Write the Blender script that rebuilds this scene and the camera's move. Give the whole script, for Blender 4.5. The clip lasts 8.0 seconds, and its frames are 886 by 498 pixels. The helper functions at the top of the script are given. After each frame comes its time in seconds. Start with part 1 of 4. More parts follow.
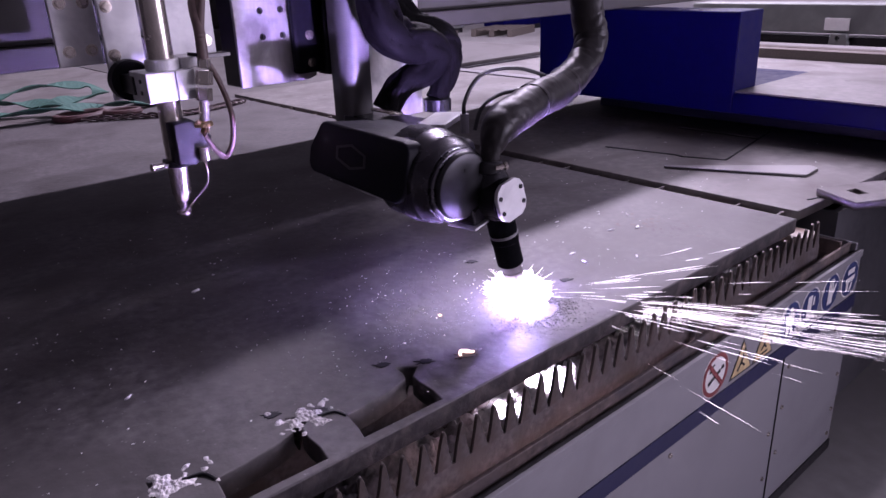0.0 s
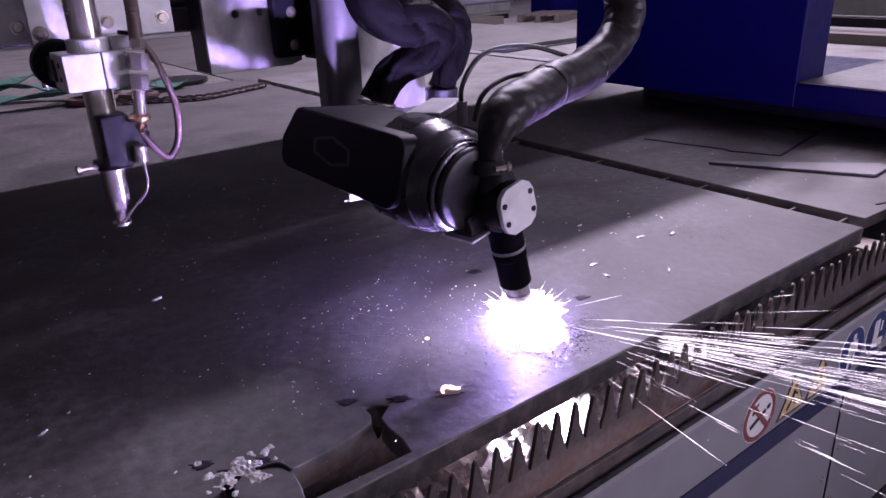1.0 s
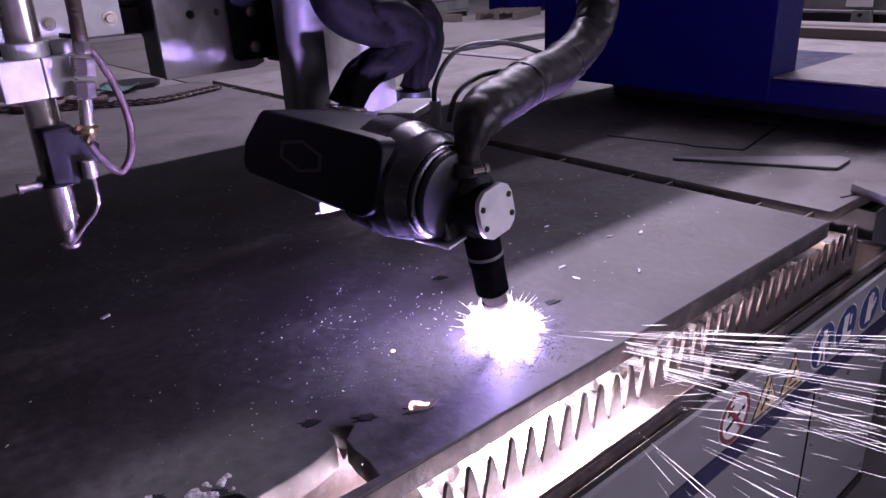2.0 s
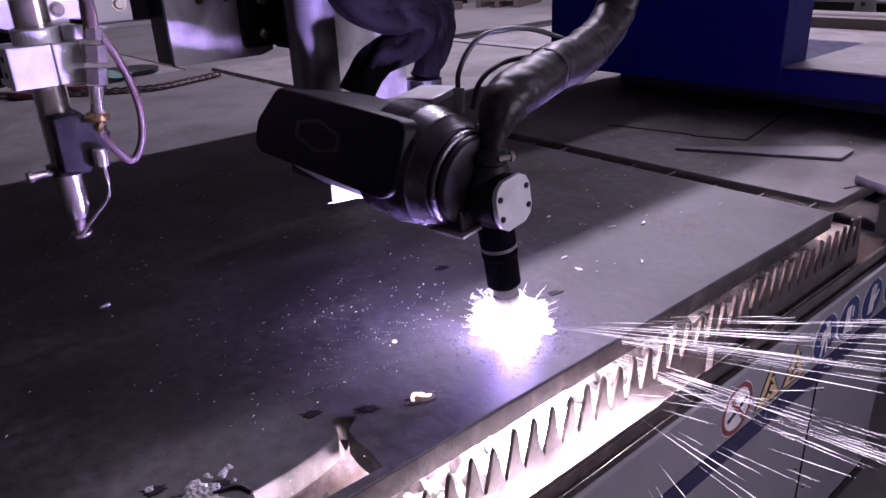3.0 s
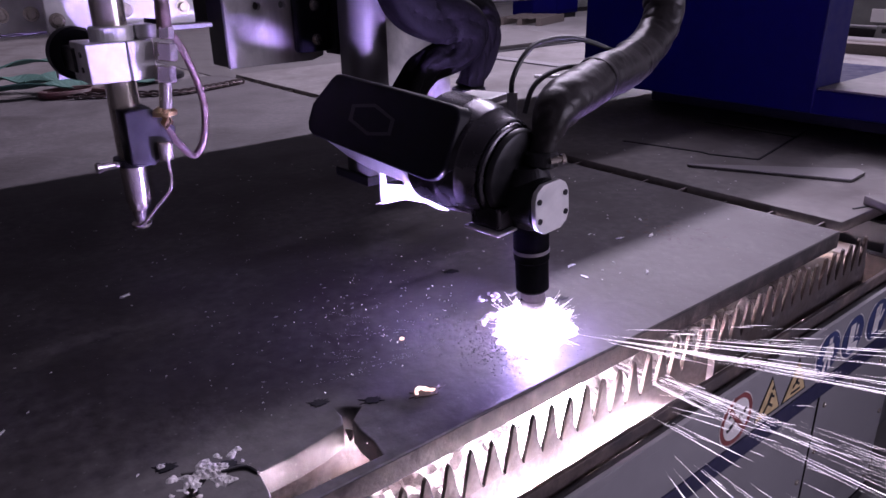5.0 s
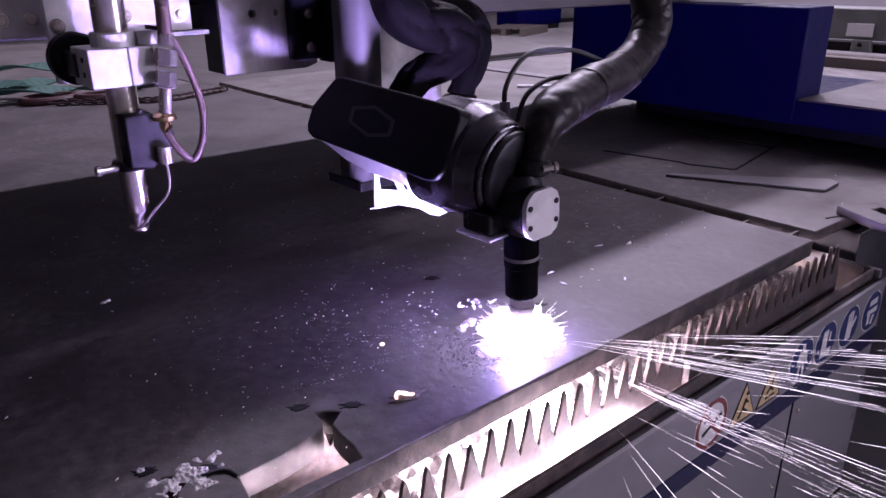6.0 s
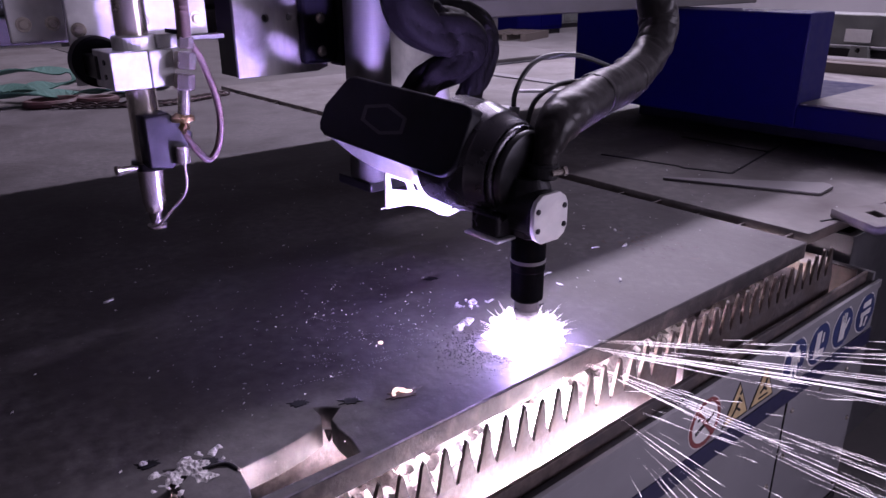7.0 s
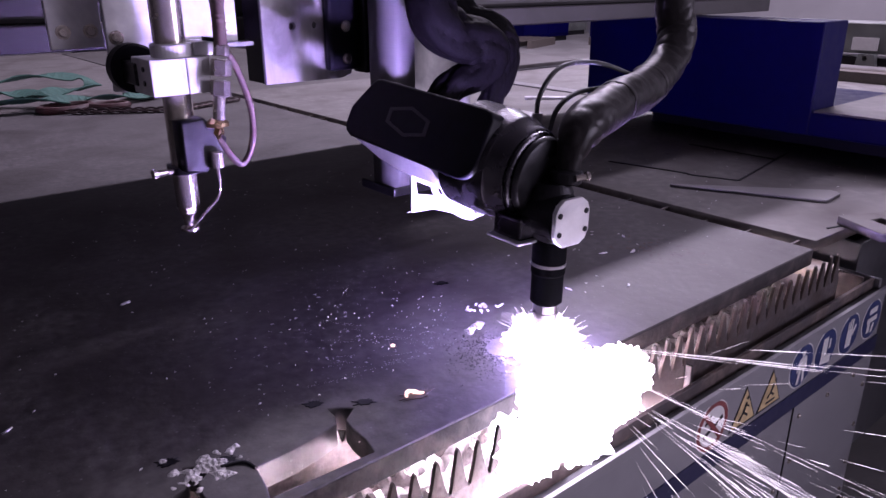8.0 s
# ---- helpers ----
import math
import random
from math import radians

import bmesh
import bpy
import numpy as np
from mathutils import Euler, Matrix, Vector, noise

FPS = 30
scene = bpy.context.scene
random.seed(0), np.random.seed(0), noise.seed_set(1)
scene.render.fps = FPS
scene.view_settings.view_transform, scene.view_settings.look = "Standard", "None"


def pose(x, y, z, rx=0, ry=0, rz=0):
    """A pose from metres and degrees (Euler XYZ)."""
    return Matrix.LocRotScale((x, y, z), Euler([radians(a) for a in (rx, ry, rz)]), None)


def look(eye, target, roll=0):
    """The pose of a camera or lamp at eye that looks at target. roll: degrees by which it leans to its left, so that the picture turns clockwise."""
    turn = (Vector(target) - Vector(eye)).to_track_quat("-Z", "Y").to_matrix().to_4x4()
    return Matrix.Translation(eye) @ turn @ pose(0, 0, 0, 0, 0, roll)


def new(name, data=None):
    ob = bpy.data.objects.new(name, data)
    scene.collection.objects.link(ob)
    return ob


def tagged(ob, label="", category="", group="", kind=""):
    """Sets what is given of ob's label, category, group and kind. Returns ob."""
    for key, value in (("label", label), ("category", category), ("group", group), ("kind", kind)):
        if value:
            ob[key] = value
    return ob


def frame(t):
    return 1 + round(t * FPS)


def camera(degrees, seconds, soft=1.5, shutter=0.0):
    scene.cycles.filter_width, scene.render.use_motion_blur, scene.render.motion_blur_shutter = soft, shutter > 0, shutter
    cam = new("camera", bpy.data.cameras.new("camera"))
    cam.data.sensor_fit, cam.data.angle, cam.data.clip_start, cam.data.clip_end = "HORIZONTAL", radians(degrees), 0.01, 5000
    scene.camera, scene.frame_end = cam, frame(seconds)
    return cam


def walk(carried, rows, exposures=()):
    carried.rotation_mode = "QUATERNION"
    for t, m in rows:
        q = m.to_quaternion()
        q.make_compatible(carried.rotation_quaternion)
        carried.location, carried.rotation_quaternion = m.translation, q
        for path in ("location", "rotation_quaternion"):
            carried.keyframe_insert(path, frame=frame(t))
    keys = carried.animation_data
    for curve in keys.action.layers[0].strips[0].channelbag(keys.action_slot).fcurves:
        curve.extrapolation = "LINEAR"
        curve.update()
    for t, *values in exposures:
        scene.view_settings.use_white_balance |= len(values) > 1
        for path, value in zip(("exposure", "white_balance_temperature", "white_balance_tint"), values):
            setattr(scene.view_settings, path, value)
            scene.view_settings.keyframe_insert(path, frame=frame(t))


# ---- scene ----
cam = camera(62.7, 8.0)
PATH = [
    (0, (-0.455, -0.695, 0.592), (0.761, 0.721, -0.127), -2.3),
    (0.5, (-0.313, -0.642, 0.571), (0.812, 0.838, -0.167), -2.8),
    (1, (-0.253, -0.592, 0.547), (0.86, 0.894, -0.198), -2.5),
    (1.5, (-0.232, -0.566, 0.544), (0.913, 0.897, -0.197), -2.8),
    (2, (-0.222, -0.553, 0.541), (0.965, 0.87, -0.212), -2.9),
    (3.5, (-0.22, -0.543, 0.54), (0.956, 0.87, -0.249), -2.6),
    (4, (-0.225, -0.558, 0.537), (0.942, 0.869, -0.24), -1.9),
    (4.5, (-0.233, -0.571, 0.535), (0.914, 0.884, -0.219), -1.3),
    (6, (-0.243, -0.595, 0.537), (0.955, 0.835, -0.184), -0.5),
    (6.5, (-0.246, -0.603, 0.54), (0.954, 0.828, -0.176), -0.4),
    (7, (-0.253, -0.615, 0.538), (0.946, 0.82, -0.171), -0.4),
    (7.5, (-0.265, -0.62, 0.539), (0.931, 0.819, -0.169), -0.2),
    (8, (-0.273, -0.624, 0.543), (0.918, 0.825, -0.15), -0.3),
]
walk(cam, [(t, look(eye, target, roll)) for t, eye, target, roll in PATH], [(0, 0.5, 5850, 40), (0.5, 0.38, 5850, 40), (1, 0.26, 5850, 40), (1.5, 0.12, 5850, 40), (2, 0.03, 5850, 40), (4, 0.0, 5850, 40), (8, 0.0, 5850, 40)])

# ---- world, light ----
world = bpy.data.worlds.new("hall_world")
scene.world = world
world.use_nodes = True
world.node_tree.nodes["Background"].inputs[0].default_value = (0.62, 0.60, 0.78, 1)
world.node_tree.nodes["Background"].inputs[1].default_value = 0.005
scene.view_settings.exposure = 0.0


def lamp(name, eye, target, sx, sy, power, color):
    data = bpy.data.lights.new(name, "AREA")
    data.shape, data.size, data.size_y, data.energy, data.color = "RECTANGLE", sx, sy, power, color
    ob = new(name, data)
    ob.matrix_world = look(eye, target)
    return ob


lamp("hall_lamp", (6.8, 4.95, 6.0), (6.8, 1.6, 0.0), 9.0, 0.25, 960, (1.0, 0.95, 0.97))
lamp("hall_lamp", (6.0, 2.3, 6.0), (6.0, 0.6, 0.0), 6.0, 0.25, 170, (1.0, 0.95, 0.97))
# unseen fill added to brighten the table front; no gate stands there
lamp("front_fill", (4.8, -5.2, 1.0), (1.2, 0.0, -0.2), 4.5, 2.6, 215, (1.0, 0.96, 1.0))
# two unseen lamps added to brighten the far hall, aimed off the table
lamp("hall_lamp", (7.0, 8.5, 6.0), (7.0, 13.3, 0.0), 12.0, 0.5, 230, (1.0, 0.95, 0.97))
lamp("hall_lamp", (8.5, 1.5, 6.0), (13.3, 1.5, 0.0), 0.5, 10.0, 220, (1.0, 0.96, 0.97))

# ---- materials ----
def surface(name, color, rough=0.5, metal=0.0, spread=0.25, grain=40.0, bump=0.15, stain=None, stain_scale=3.0,
            stain_at=(0.45, 0.65), speck=None, stretch=(1, 1, 1), per_piece=0.0, rough_spread=0.15, depth=0.002, spec=0.5):
    """Colour with fine grain, large stains and relief."""
    m = bpy.data.materials.new(name)
    m.use_nodes = True
    nt = m.node_tree
    n, l = nt.nodes, nt.links
    bsdf = n["Principled BSDF"]
    bsdf.inputs["Metallic"].default_value = metal
    bsdf.inputs["Specular IOR Level"].default_value = spec
    co = n.new("ShaderNodeTexCoord")
    mp = n.new("ShaderNodeMapping")
    mp.inputs["Scale"].default_value = stretch
    l.new(co.outputs["Object"], mp.inputs["Vector"])
    fine = n.new("ShaderNodeTexNoise")
    fine.inputs["Scale"].default_value, fine.inputs["Detail"].default_value = grain, 6
    l.new(mp.outputs[0], fine.inputs["Vector"])
    ramp = n.new("ShaderNodeValToRGB")
    lo = [c * (1 - spread) for c in color]
    hi = [min(1, c * (1 + spread)) for c in color]
    ramp.color_ramp.elements[0].position, ramp.color_ramp.elements[1].position = 0.3, 0.7
    ramp.color_ramp.elements[0].color, ramp.color_ramp.elements[1].color = (*lo, 1), (*hi, 1)
    l.new(fine.outputs[0], ramp.inputs[0])
    out = ramp.outputs[0]
    if stain:
        big = n.new("ShaderNodeTexNoise")
        big.inputs["Scale"].default_value, big.inputs["Detail"].default_value = stain_scale, 5
        big.inputs["Distortion"].default_value = 0.6
        l.new(co.outputs["Object"], big.inputs["Vector"])
        mask = n.new("ShaderNodeMapRange")
        mask.inputs[1].default_value, mask.inputs[2].default_value = stain_at
        l.new(big.outputs[0], mask.inputs[0])
        mix = n.new("ShaderNodeMix")
        mix.data_type = "RGBA"
        l.new(mask.outputs[0], mix.inputs[0])
        l.new(out, mix.inputs[6])
        mix.inputs[7].default_value = (*stain, 1)
        out = mix.outputs[2]
    if speck:
        vo = n.new("ShaderNodeTexVoronoi")
        vo.inputs["Scale"].default_value = speck[1]
        l.new(co.outputs["Object"], vo.inputs["Vector"])
        dot = n.new("ShaderNodeMapRange")
        dot.inputs[1].default_value, dot.inputs[2].default_value = 0.13, 0.07
        l.new(vo.outputs["Distance"], dot.inputs[0])
        mix = n.new("ShaderNodeMix")
        mix.data_type = "RGBA"
        l.new(dot.outputs[0], mix.inputs[0])
        l.new(out, mix.inputs[6])
        mix.inputs[7].default_value = (*speck[0], 1)
        out = mix.outputs[2]
    if per_piece:
        info = n.new("ShaderNodeObjectInfo")
        rng = n.new("ShaderNodeMapRange")
        rng.inputs[3].default_value, rng.inputs[4].default_value = 1 - per_piece, 1 + per_piece
        l.new(info.outputs["Random"], rng.inputs[0])
        hsv = n.new("ShaderNodeHueSaturation")
        l.new(rng.outputs[0], hsv.inputs["Value"])
        l.new(out, hsv.inputs["Color"])
        out = hsv.outputs[0]
    l.new(out, bsdf.inputs["Base Color"])
    rr = n.new("ShaderNodeMapRange")
    rr.inputs[3].default_value, rr.inputs[4].default_value = max(0.03, rough - rough_spread), min(1, rough + rough_spread)
    l.new(fine.outputs[0], rr.inputs[0])
    l.new(rr.outputs[0], bsdf.inputs["Roughness"])
    bp = n.new("ShaderNodeBump")
    bp.inputs["Strength"].default_value, bp.inputs["Distance"].default_value = bump, depth
    l.new(fine.outputs[0], bp.inputs["Height"])
    l.new(bp.outputs[0], bsdf.inputs["Normal"])
    return m


def glow(name, color, strength):
    m = bpy.data.materials.new(name)
    m.use_nodes = True
    bsdf = m.node_tree.nodes["Principled BSDF"]
    bsdf.inputs["Base Color"].default_value = (0.05, 0.05, 0.05, 1)
    bsdf.inputs["Emission Color"].default_value = (*color, 1)
    bsdf.inputs["Emission Strength"].default_value = strength
    return m


PLATE = surface("mill_scale_steel", (0.092, 0.084, 0.086), 0.58, 0.18, 0.45, 45, 0.5, (0.050, 0.043, 0.043), 4.5, (0.42, 0.68), speck=((0.15, 0.14, 0.145), 60))
PLATE_OLD = surface("worn_sheet_steel", (0.165, 0.154, 0.150), 0.6, 0.2, 0.3, 35, 0.3, (0.092, 0.078, 0.074), 3.5, (0.45, 0.7), speck=((0.08, 0.07, 0.07), 9))
SCALE = surface("burnt_cut_edge", (0.030, 0.025, 0.027), 0.7, 0.1, 0.6, 55, 0.8, (0.085, 0.070, 0.066), 26, (0.5, 0.72), depth=0.003)
PALE = surface("pale_scorched_block", (0.46, 0.39, 0.33), 0.6, 0.0, 0.12, 40, 0.2, (0.40, 0.27, 0.20), 16, (0.5, 0.75))
# worn sheet copy, colour darkened to offset the strong lamp above it
DIMMED_SHEET = surface("dimmed_sheet_steel", (0.095, 0.088, 0.086), 0.62, 0.15, 0.3, 35, 0.3, (0.062, 0.055, 0.052), 3.5, (0.45, 0.7), speck=((0.05, 0.045, 0.045), 9))
STRIP = surface("bright_sheet_steel", (0.22, 0.21, 0.21), 0.5, 0.25, 0.1, 40, 0.1)
SLAT = surface("burnt_slat_steel", (0.115, 0.098, 0.098), 0.5, 0.5, 0.4, 90, 0.5, (0.09, 0.07, 0.062), 12)
TROUGH = surface("slag_coated_steel", (0.045, 0.038, 0.036), 0.85, 0.1, 0.5, 60, 0.9, (0.12, 0.08, 0.06), 8, depth=0.006)
GREY_PAINT = surface("grey_paint", (0.27, 0.265, 0.28), 0.42, 0.0, 0.06, 30, 0.08, (0.21, 0.205, 0.215), 2.5, (0.5, 0.75))
BLUE_PAINT = surface("blue_paint", (0.0016, 0.0008, 0.052), 0.5, 0.0, 0.1, 30, 0.06, (0.0016, 0.001, 0.066), 2.0, (0.45, 0.8), spec=0.10)
STRIPE = surface("dark_blue_stripe", (0.024, 0.025, 0.075), 0.4, 0.0, 0.1, 30, 0.05)
RIM = surface("rusty_rim", (0.13, 0.10, 0.09), 0.7, 0.3, 0.4, 70, 0.5, (0.07, 0.06, 0.065), 9)
BRUSHED = surface("brushed_aluminium", (0.25, 0.24, 0.25), 0.42, 0.4, 0.08, 30, 0.06, stretch=(40, 40, 1))
COLUMN = surface("dull_brushed_profile", (0.14, 0.135, 0.14), 0.5, 0.3, 0.08, 30, 0.06, stretch=(40, 40, 1), spec=0.3)
ALU = surface("machined_aluminium", (0.72, 0.71, 0.72), 0.4, 0.15, 0.06, 60, 0.05, (0.55, 0.54, 0.56), 14)
CHROME = surface("polished_steel", (0.66, 0.60, 0.54), 0.22, 0.85, 0.06, 30, 0.03)
BRASS = surface("brass", (0.62, 0.45, 0.22), 0.28, 1.0, 0.1, 60, 0.05)
BLACK = surface("black_cover", (0.006, 0.0055, 0.010), 0.48, 0.0, 0.2, 60, 0.08, rough_spread=0.08, spec=0.14)
DULL_PLATE = surface("dull_milled_steel", (0.46, 0.44, 0.44), 0.45, 0.35, 0.1, 25, 0.06, (0.20, 0.185, 0.19), 9, stretch=(4, 4, 1))
BLACK_METAL = surface("blackened_steel", (0.035, 0.034, 0.038), 0.34, 0.75, 0.2, 50, 0.06)
GUN = surface("dark_turned_steel", (0.075, 0.070, 0.082), 0.27, 0.85, 0.12, 25, 0.02, rough_spread=0.06)
LEATHER = surface("black_leather", (0.0042, 0.0036, 0.0045), 0.62, 0.0, 0.4, 70, 0.6, depth=0.003, spec=0.04)
HOSE = surface("grey_leather_hose", (0.022, 0.019, 0.020), 0.40, 0.0, 0.25, 38, 0.7, (0.015, 0.013, 0.014), 9, depth=0.003, rough_spread=0.10, spec=0.28)
RAIL = surface("dull_rail_steel", (0.055, 0.050, 0.052), 0.5, 0.2, 0.15, 30, 0.1, (0.040, 0.036, 0.038), 5, stretch=(1, 20, 20))
RUBBER = surface("brown_rubber_hose", (0.12, 0.080, 0.074), 0.5, 0.0, 0.2, 60, 0.2)
CABLE = surface("black_cable", (0.03, 0.03, 0.033), 0.45)
BEAM_GREY = surface("dull_beam_paint", (0.10, 0.097, 0.105), 0.5, 0.1, 0.12, 30, 0.1, (0.07, 0.068, 0.075), 3)
CONCRETE = surface("hall_concrete", (0.27, 0.26, 0.255), 0.75, 0.0, 0.15, 18, 0.2, (0.20, 0.19, 0.187), 0.9)
WALL = surface("hall_wall_paint", (0.34, 0.33, 0.34), 0.8, 0.0, 0.05, 6, 0.05, (0.28, 0.27, 0.28), 0.4)
SLAG = surface("grey_slag", (0.56, 0.54, 0.54), 0.5, 0.35, 0.35, 80, 0.8, depth=0.004)
CHIP = surface("bright_spatter", (0.78, 0.76, 0.78), 0.4, 0.3, 0.3, 200, 0.4)
STRAP = surface("green_webbing", (0.035, 0.11, 0.085), 0.8, 0.0, 0.3, 120, 0.5)
RED_PAINT = surface("chipped_red_paint", (0.060, 0.018, 0.020), 0.5, 0.0, 0.3, 40, 0.2, (0.06, 0.03, 0.03), 12)
CHAIN = surface("rusty_chain", (0.07, 0.05, 0.05), 0.5, 0.7, 0.4, 60, 0.4)
WOOD = surface("grey_wood", (0.12, 0.10, 0.088), 0.7, 0.0, 0.2, 12, 0.2, stretch=(1, 12, 12))
WHITE = surface("white_label", (0.75, 0.74, 0.72), 0.5, 0.0, 0.04, 60, 0.02)
INK = surface("black_ink", (0.02, 0.02, 0.022), 0.5)
LABEL_BLUE = surface("label_blue", (0.03, 0.045, 0.15), 0.45)
LABEL_RED = surface("label_red", (0.25, 0.06, 0.06), 0.45)
LABEL_YELLOW = surface("label_yellow", (0.62, 0.47, 0.24), 0.45)
MACHINE_GREY = surface("green_grey_paint", (0.17, 0.18, 0.17), 0.5, 0.0, 0.1, 20, 0.1, (0.12, 0.125, 0.12), 3)
TORCH = surface("black_torch_sleeve", (0.003, 0.003, 0.004), 0.8, 0.0, 0.2, 60, 0.1)
TORCH.node_tree.nodes["Principled BSDF"].inputs["Specular IOR Level"].default_value = 0.03
NOZZLE = surface("heat_tinted_nozzle", (0.30, 0.27, 0.29), 0.3, 0.9, 0.3, 60, 0.1)
EMBLEM = surface("faint_emblem", (0.016, 0.016, 0.020), 0.45)
ARC = glow("arc_light", (0.61, 0.49, 1.0), 13000)
PLUME = glow("plume_light", (1.0, 0.93, 0.95), 9)


def glare_material(name, color, strength):
    """Painted glare: a see-through shell whose emission adds to what lies behind it."""
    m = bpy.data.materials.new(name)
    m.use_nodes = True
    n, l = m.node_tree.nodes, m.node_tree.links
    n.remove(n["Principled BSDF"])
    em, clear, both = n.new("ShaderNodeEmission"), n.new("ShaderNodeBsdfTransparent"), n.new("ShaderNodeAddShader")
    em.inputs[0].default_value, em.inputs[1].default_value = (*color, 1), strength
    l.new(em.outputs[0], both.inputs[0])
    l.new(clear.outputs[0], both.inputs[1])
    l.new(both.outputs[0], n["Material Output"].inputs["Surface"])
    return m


GLARE = glare_material("arc_glare_light", (1.0, 0.93, 1.0), 0.75)
JET = glow("molten_jet_light", (1.0, 0.85, 0.76), 170)
DROP = glow("trough_fill_light", (1.0, 0.84, 0.78), 460)
SPARK = glow("spark_light", (1.0, 0.92, 0.90), 3.2)
EMBER = glow("ember_light", (1.0, 0.72, 0.55), 2.2)


# ---- building blocks ----
def part(name, bm, material, parent=None, label="", smooth=False):
    me = bpy.data.meshes.new(name)
    bm.normal_update()
    if smooth:
        for e in bm.edges:
            e.smooth = len(e.link_faces) != 2 or e.calc_face_angle(0) < 0.6
    bm.to_mesh(me)
    bm.free()
    me.materials.append(material)
    if smooth:
        me.polygons.foreach_set("use_smooth", [True] * len(me.polygons))
    ob = new(name, me)
    if parent:
        ob.parent = parent
    if label:
        ob["label"] = label
    return ob


def box(x0, y0, z0, x1, y1, z1, bevel=0.0, m=None, segments=2):
    bm = bmesh.new()
    bmesh.ops.create_cube(bm, size=1)
    for v in bm.verts:
        v.co = Vector(((x0 + x1) / 2 + v.co.x * (x1 - x0), (y0 + y1) / 2 + v.co.y * (y1 - y0), (z0 + z1) / 2 + v.co.z * (z1 - z0)))
    if bevel:
        bmesh.ops.bevel(bm, geom=bm.edges[:], offset=bevel, segments=segments, affect="EDGES", profile=0.5)
    if m:
        bm.transform(m)
    return bm


def join(*bms):
    out = bmesh.new()
    for b in bms:
        me = bpy.data.meshes.new("tmp")
        b.to_mesh(me)
        b.free()
        out.from_mesh(me)
        bpy.data.meshes.remove(me)
    return out


def turned(profile, base, axis, sides=32, caps=True):
    """A turned body: profile of (distance along axis, radius)."""
    axis = Vector(axis).normalized()
    q = axis.to_track_quat("Z", "Y").to_matrix()
    bm = bmesh.new()
    rings = []
    for d, r in profile:
        rings.append([bm.verts.new(Vector(base) + q @ Vector((r * math.cos(2 * math.pi * k / sides), r * math.sin(2 * math.pi * k / sides), d))) for k in range(sides)])
    for a, b in zip(rings, rings[1:]):
        for k in range(sides):
            bm.faces.new((a[k], a[(k + 1) % sides], b[(k + 1) % sides], b[k]))
    if caps:
        bm.faces.new(rings[0][::-1])
        bm.faces.new(rings[-1])
    return bm


def smoothed(points, steps=6):
    """Points along a smooth line through the given ones."""
    p = [Vector(a) for a in points]
    p = [p[0] * 2 - p[1], *p, p[-1] * 2 - p[-2]]
    out = []
    for a, b, c, d in zip(p, p[1:], p[2:], p[3:]):
        for s in range(steps):
            t = s / steps
            out.append(0.5 * ((2 * b) + (c - a) * t + (2 * a - 5 * b + 4 * c - d) * t * t + (3 * b - a - 3 * c + d) * t ** 3))
    out.append(p[-2])
    return out


def tube(points, radius, sides=12, steps=6):
    """A pipe along points; radius is a number or a function of the share of the way."""
    line = smoothed(points, steps)
    bm = bmesh.new()
    rings = []
    up = Vector((0.13, 0.21, 0.97))
    for i, p in enumerate(line):
        way = (line[min(i + 1, len(line) - 1)] - line[max(i - 1, 0)]).normalized()
        side = way.cross(up).normalized()
        top = side.cross(way)
        r = radius(i / (len(line) - 1)) if callable(radius) else radius
        rings.append([bm.verts.new(p + r * (math.cos(2 * math.pi * k / sides) * side + math.sin(2 * math.pi * k / sides) * top)) for k in range(sides)])
    for a, b in zip(rings, rings[1:]):
        for k in range(sides):
            bm.faces.new((a[k], a[(k + 1) % sides], b[(k + 1) % sides], b[k]))
    bm.faces.new(rings[0][::-1])
    bm.faces.new(rings[-1])
    bmesh.ops.recalc_face_normals(bm, faces=bm.faces[:])
    return bm


def slab(outline, z0, z1, holes=(), bevel=0.0, m=None):
    """A flat plate with an outline in x and y, and holes."""
    cu = bpy.data.curves.new("tmp", "CURVE")
    cu.dimensions, cu.fill_mode = "2D", "BOTH"
    cu.extrude, cu.bevel_depth = (z1 - z0) / 2 - bevel, bevel
    cu.bevel_resolution = 1
    for ring in (outline, *holes):
        sp = cu.splines.new("POLY")
        sp.points.add(len(ring) - 1)
        for q, (x, y) in zip(sp.points, ring):
            q.co = (x, y, 0, 1)
        sp.use_cyclic_u = True
    ob = bpy.data.objects.new("tmp", cu)
    me = ob.to_mesh()
    bm = bmesh.new()
    bm.from_mesh(me)
    ob.to_mesh_clear()
    bpy.data.objects.remove(ob)
    bpy.data.curves.remove(cu)
    bmesh.ops.remove_doubles(bm, verts=bm.verts[:], dist=1e-5)
    bm.transform(Matrix.Translation((0, 0, (z0 + z1) / 2)))
    if m:
        bm.transform(m)
    return bm


def ring_points(r, n, x=0, y=0, start=0.0, sx=1.0, sy=1.0):
    return [(x + sx * r * math.cos(start + 2 * math.pi * k / n), y + sy * r * math.sin(start + 2 * math.pi * k / n)) for k in range(n)]


def thing(name, label, category, group="", kind=""):
    return tagged(new(name), label, category, group, kind)


def bolt(parent, base, axis, r=0.007, h=0.006, material=None):
    part("bolt", join(turned([(0, r), (h * 0.8, r), (h, r * 0.85)], base, axis, 16),
                      turned([(0, r * 1.5), (h * 0.25, r * 1.5)], base, axis, 16)), material or CHROME, parent)


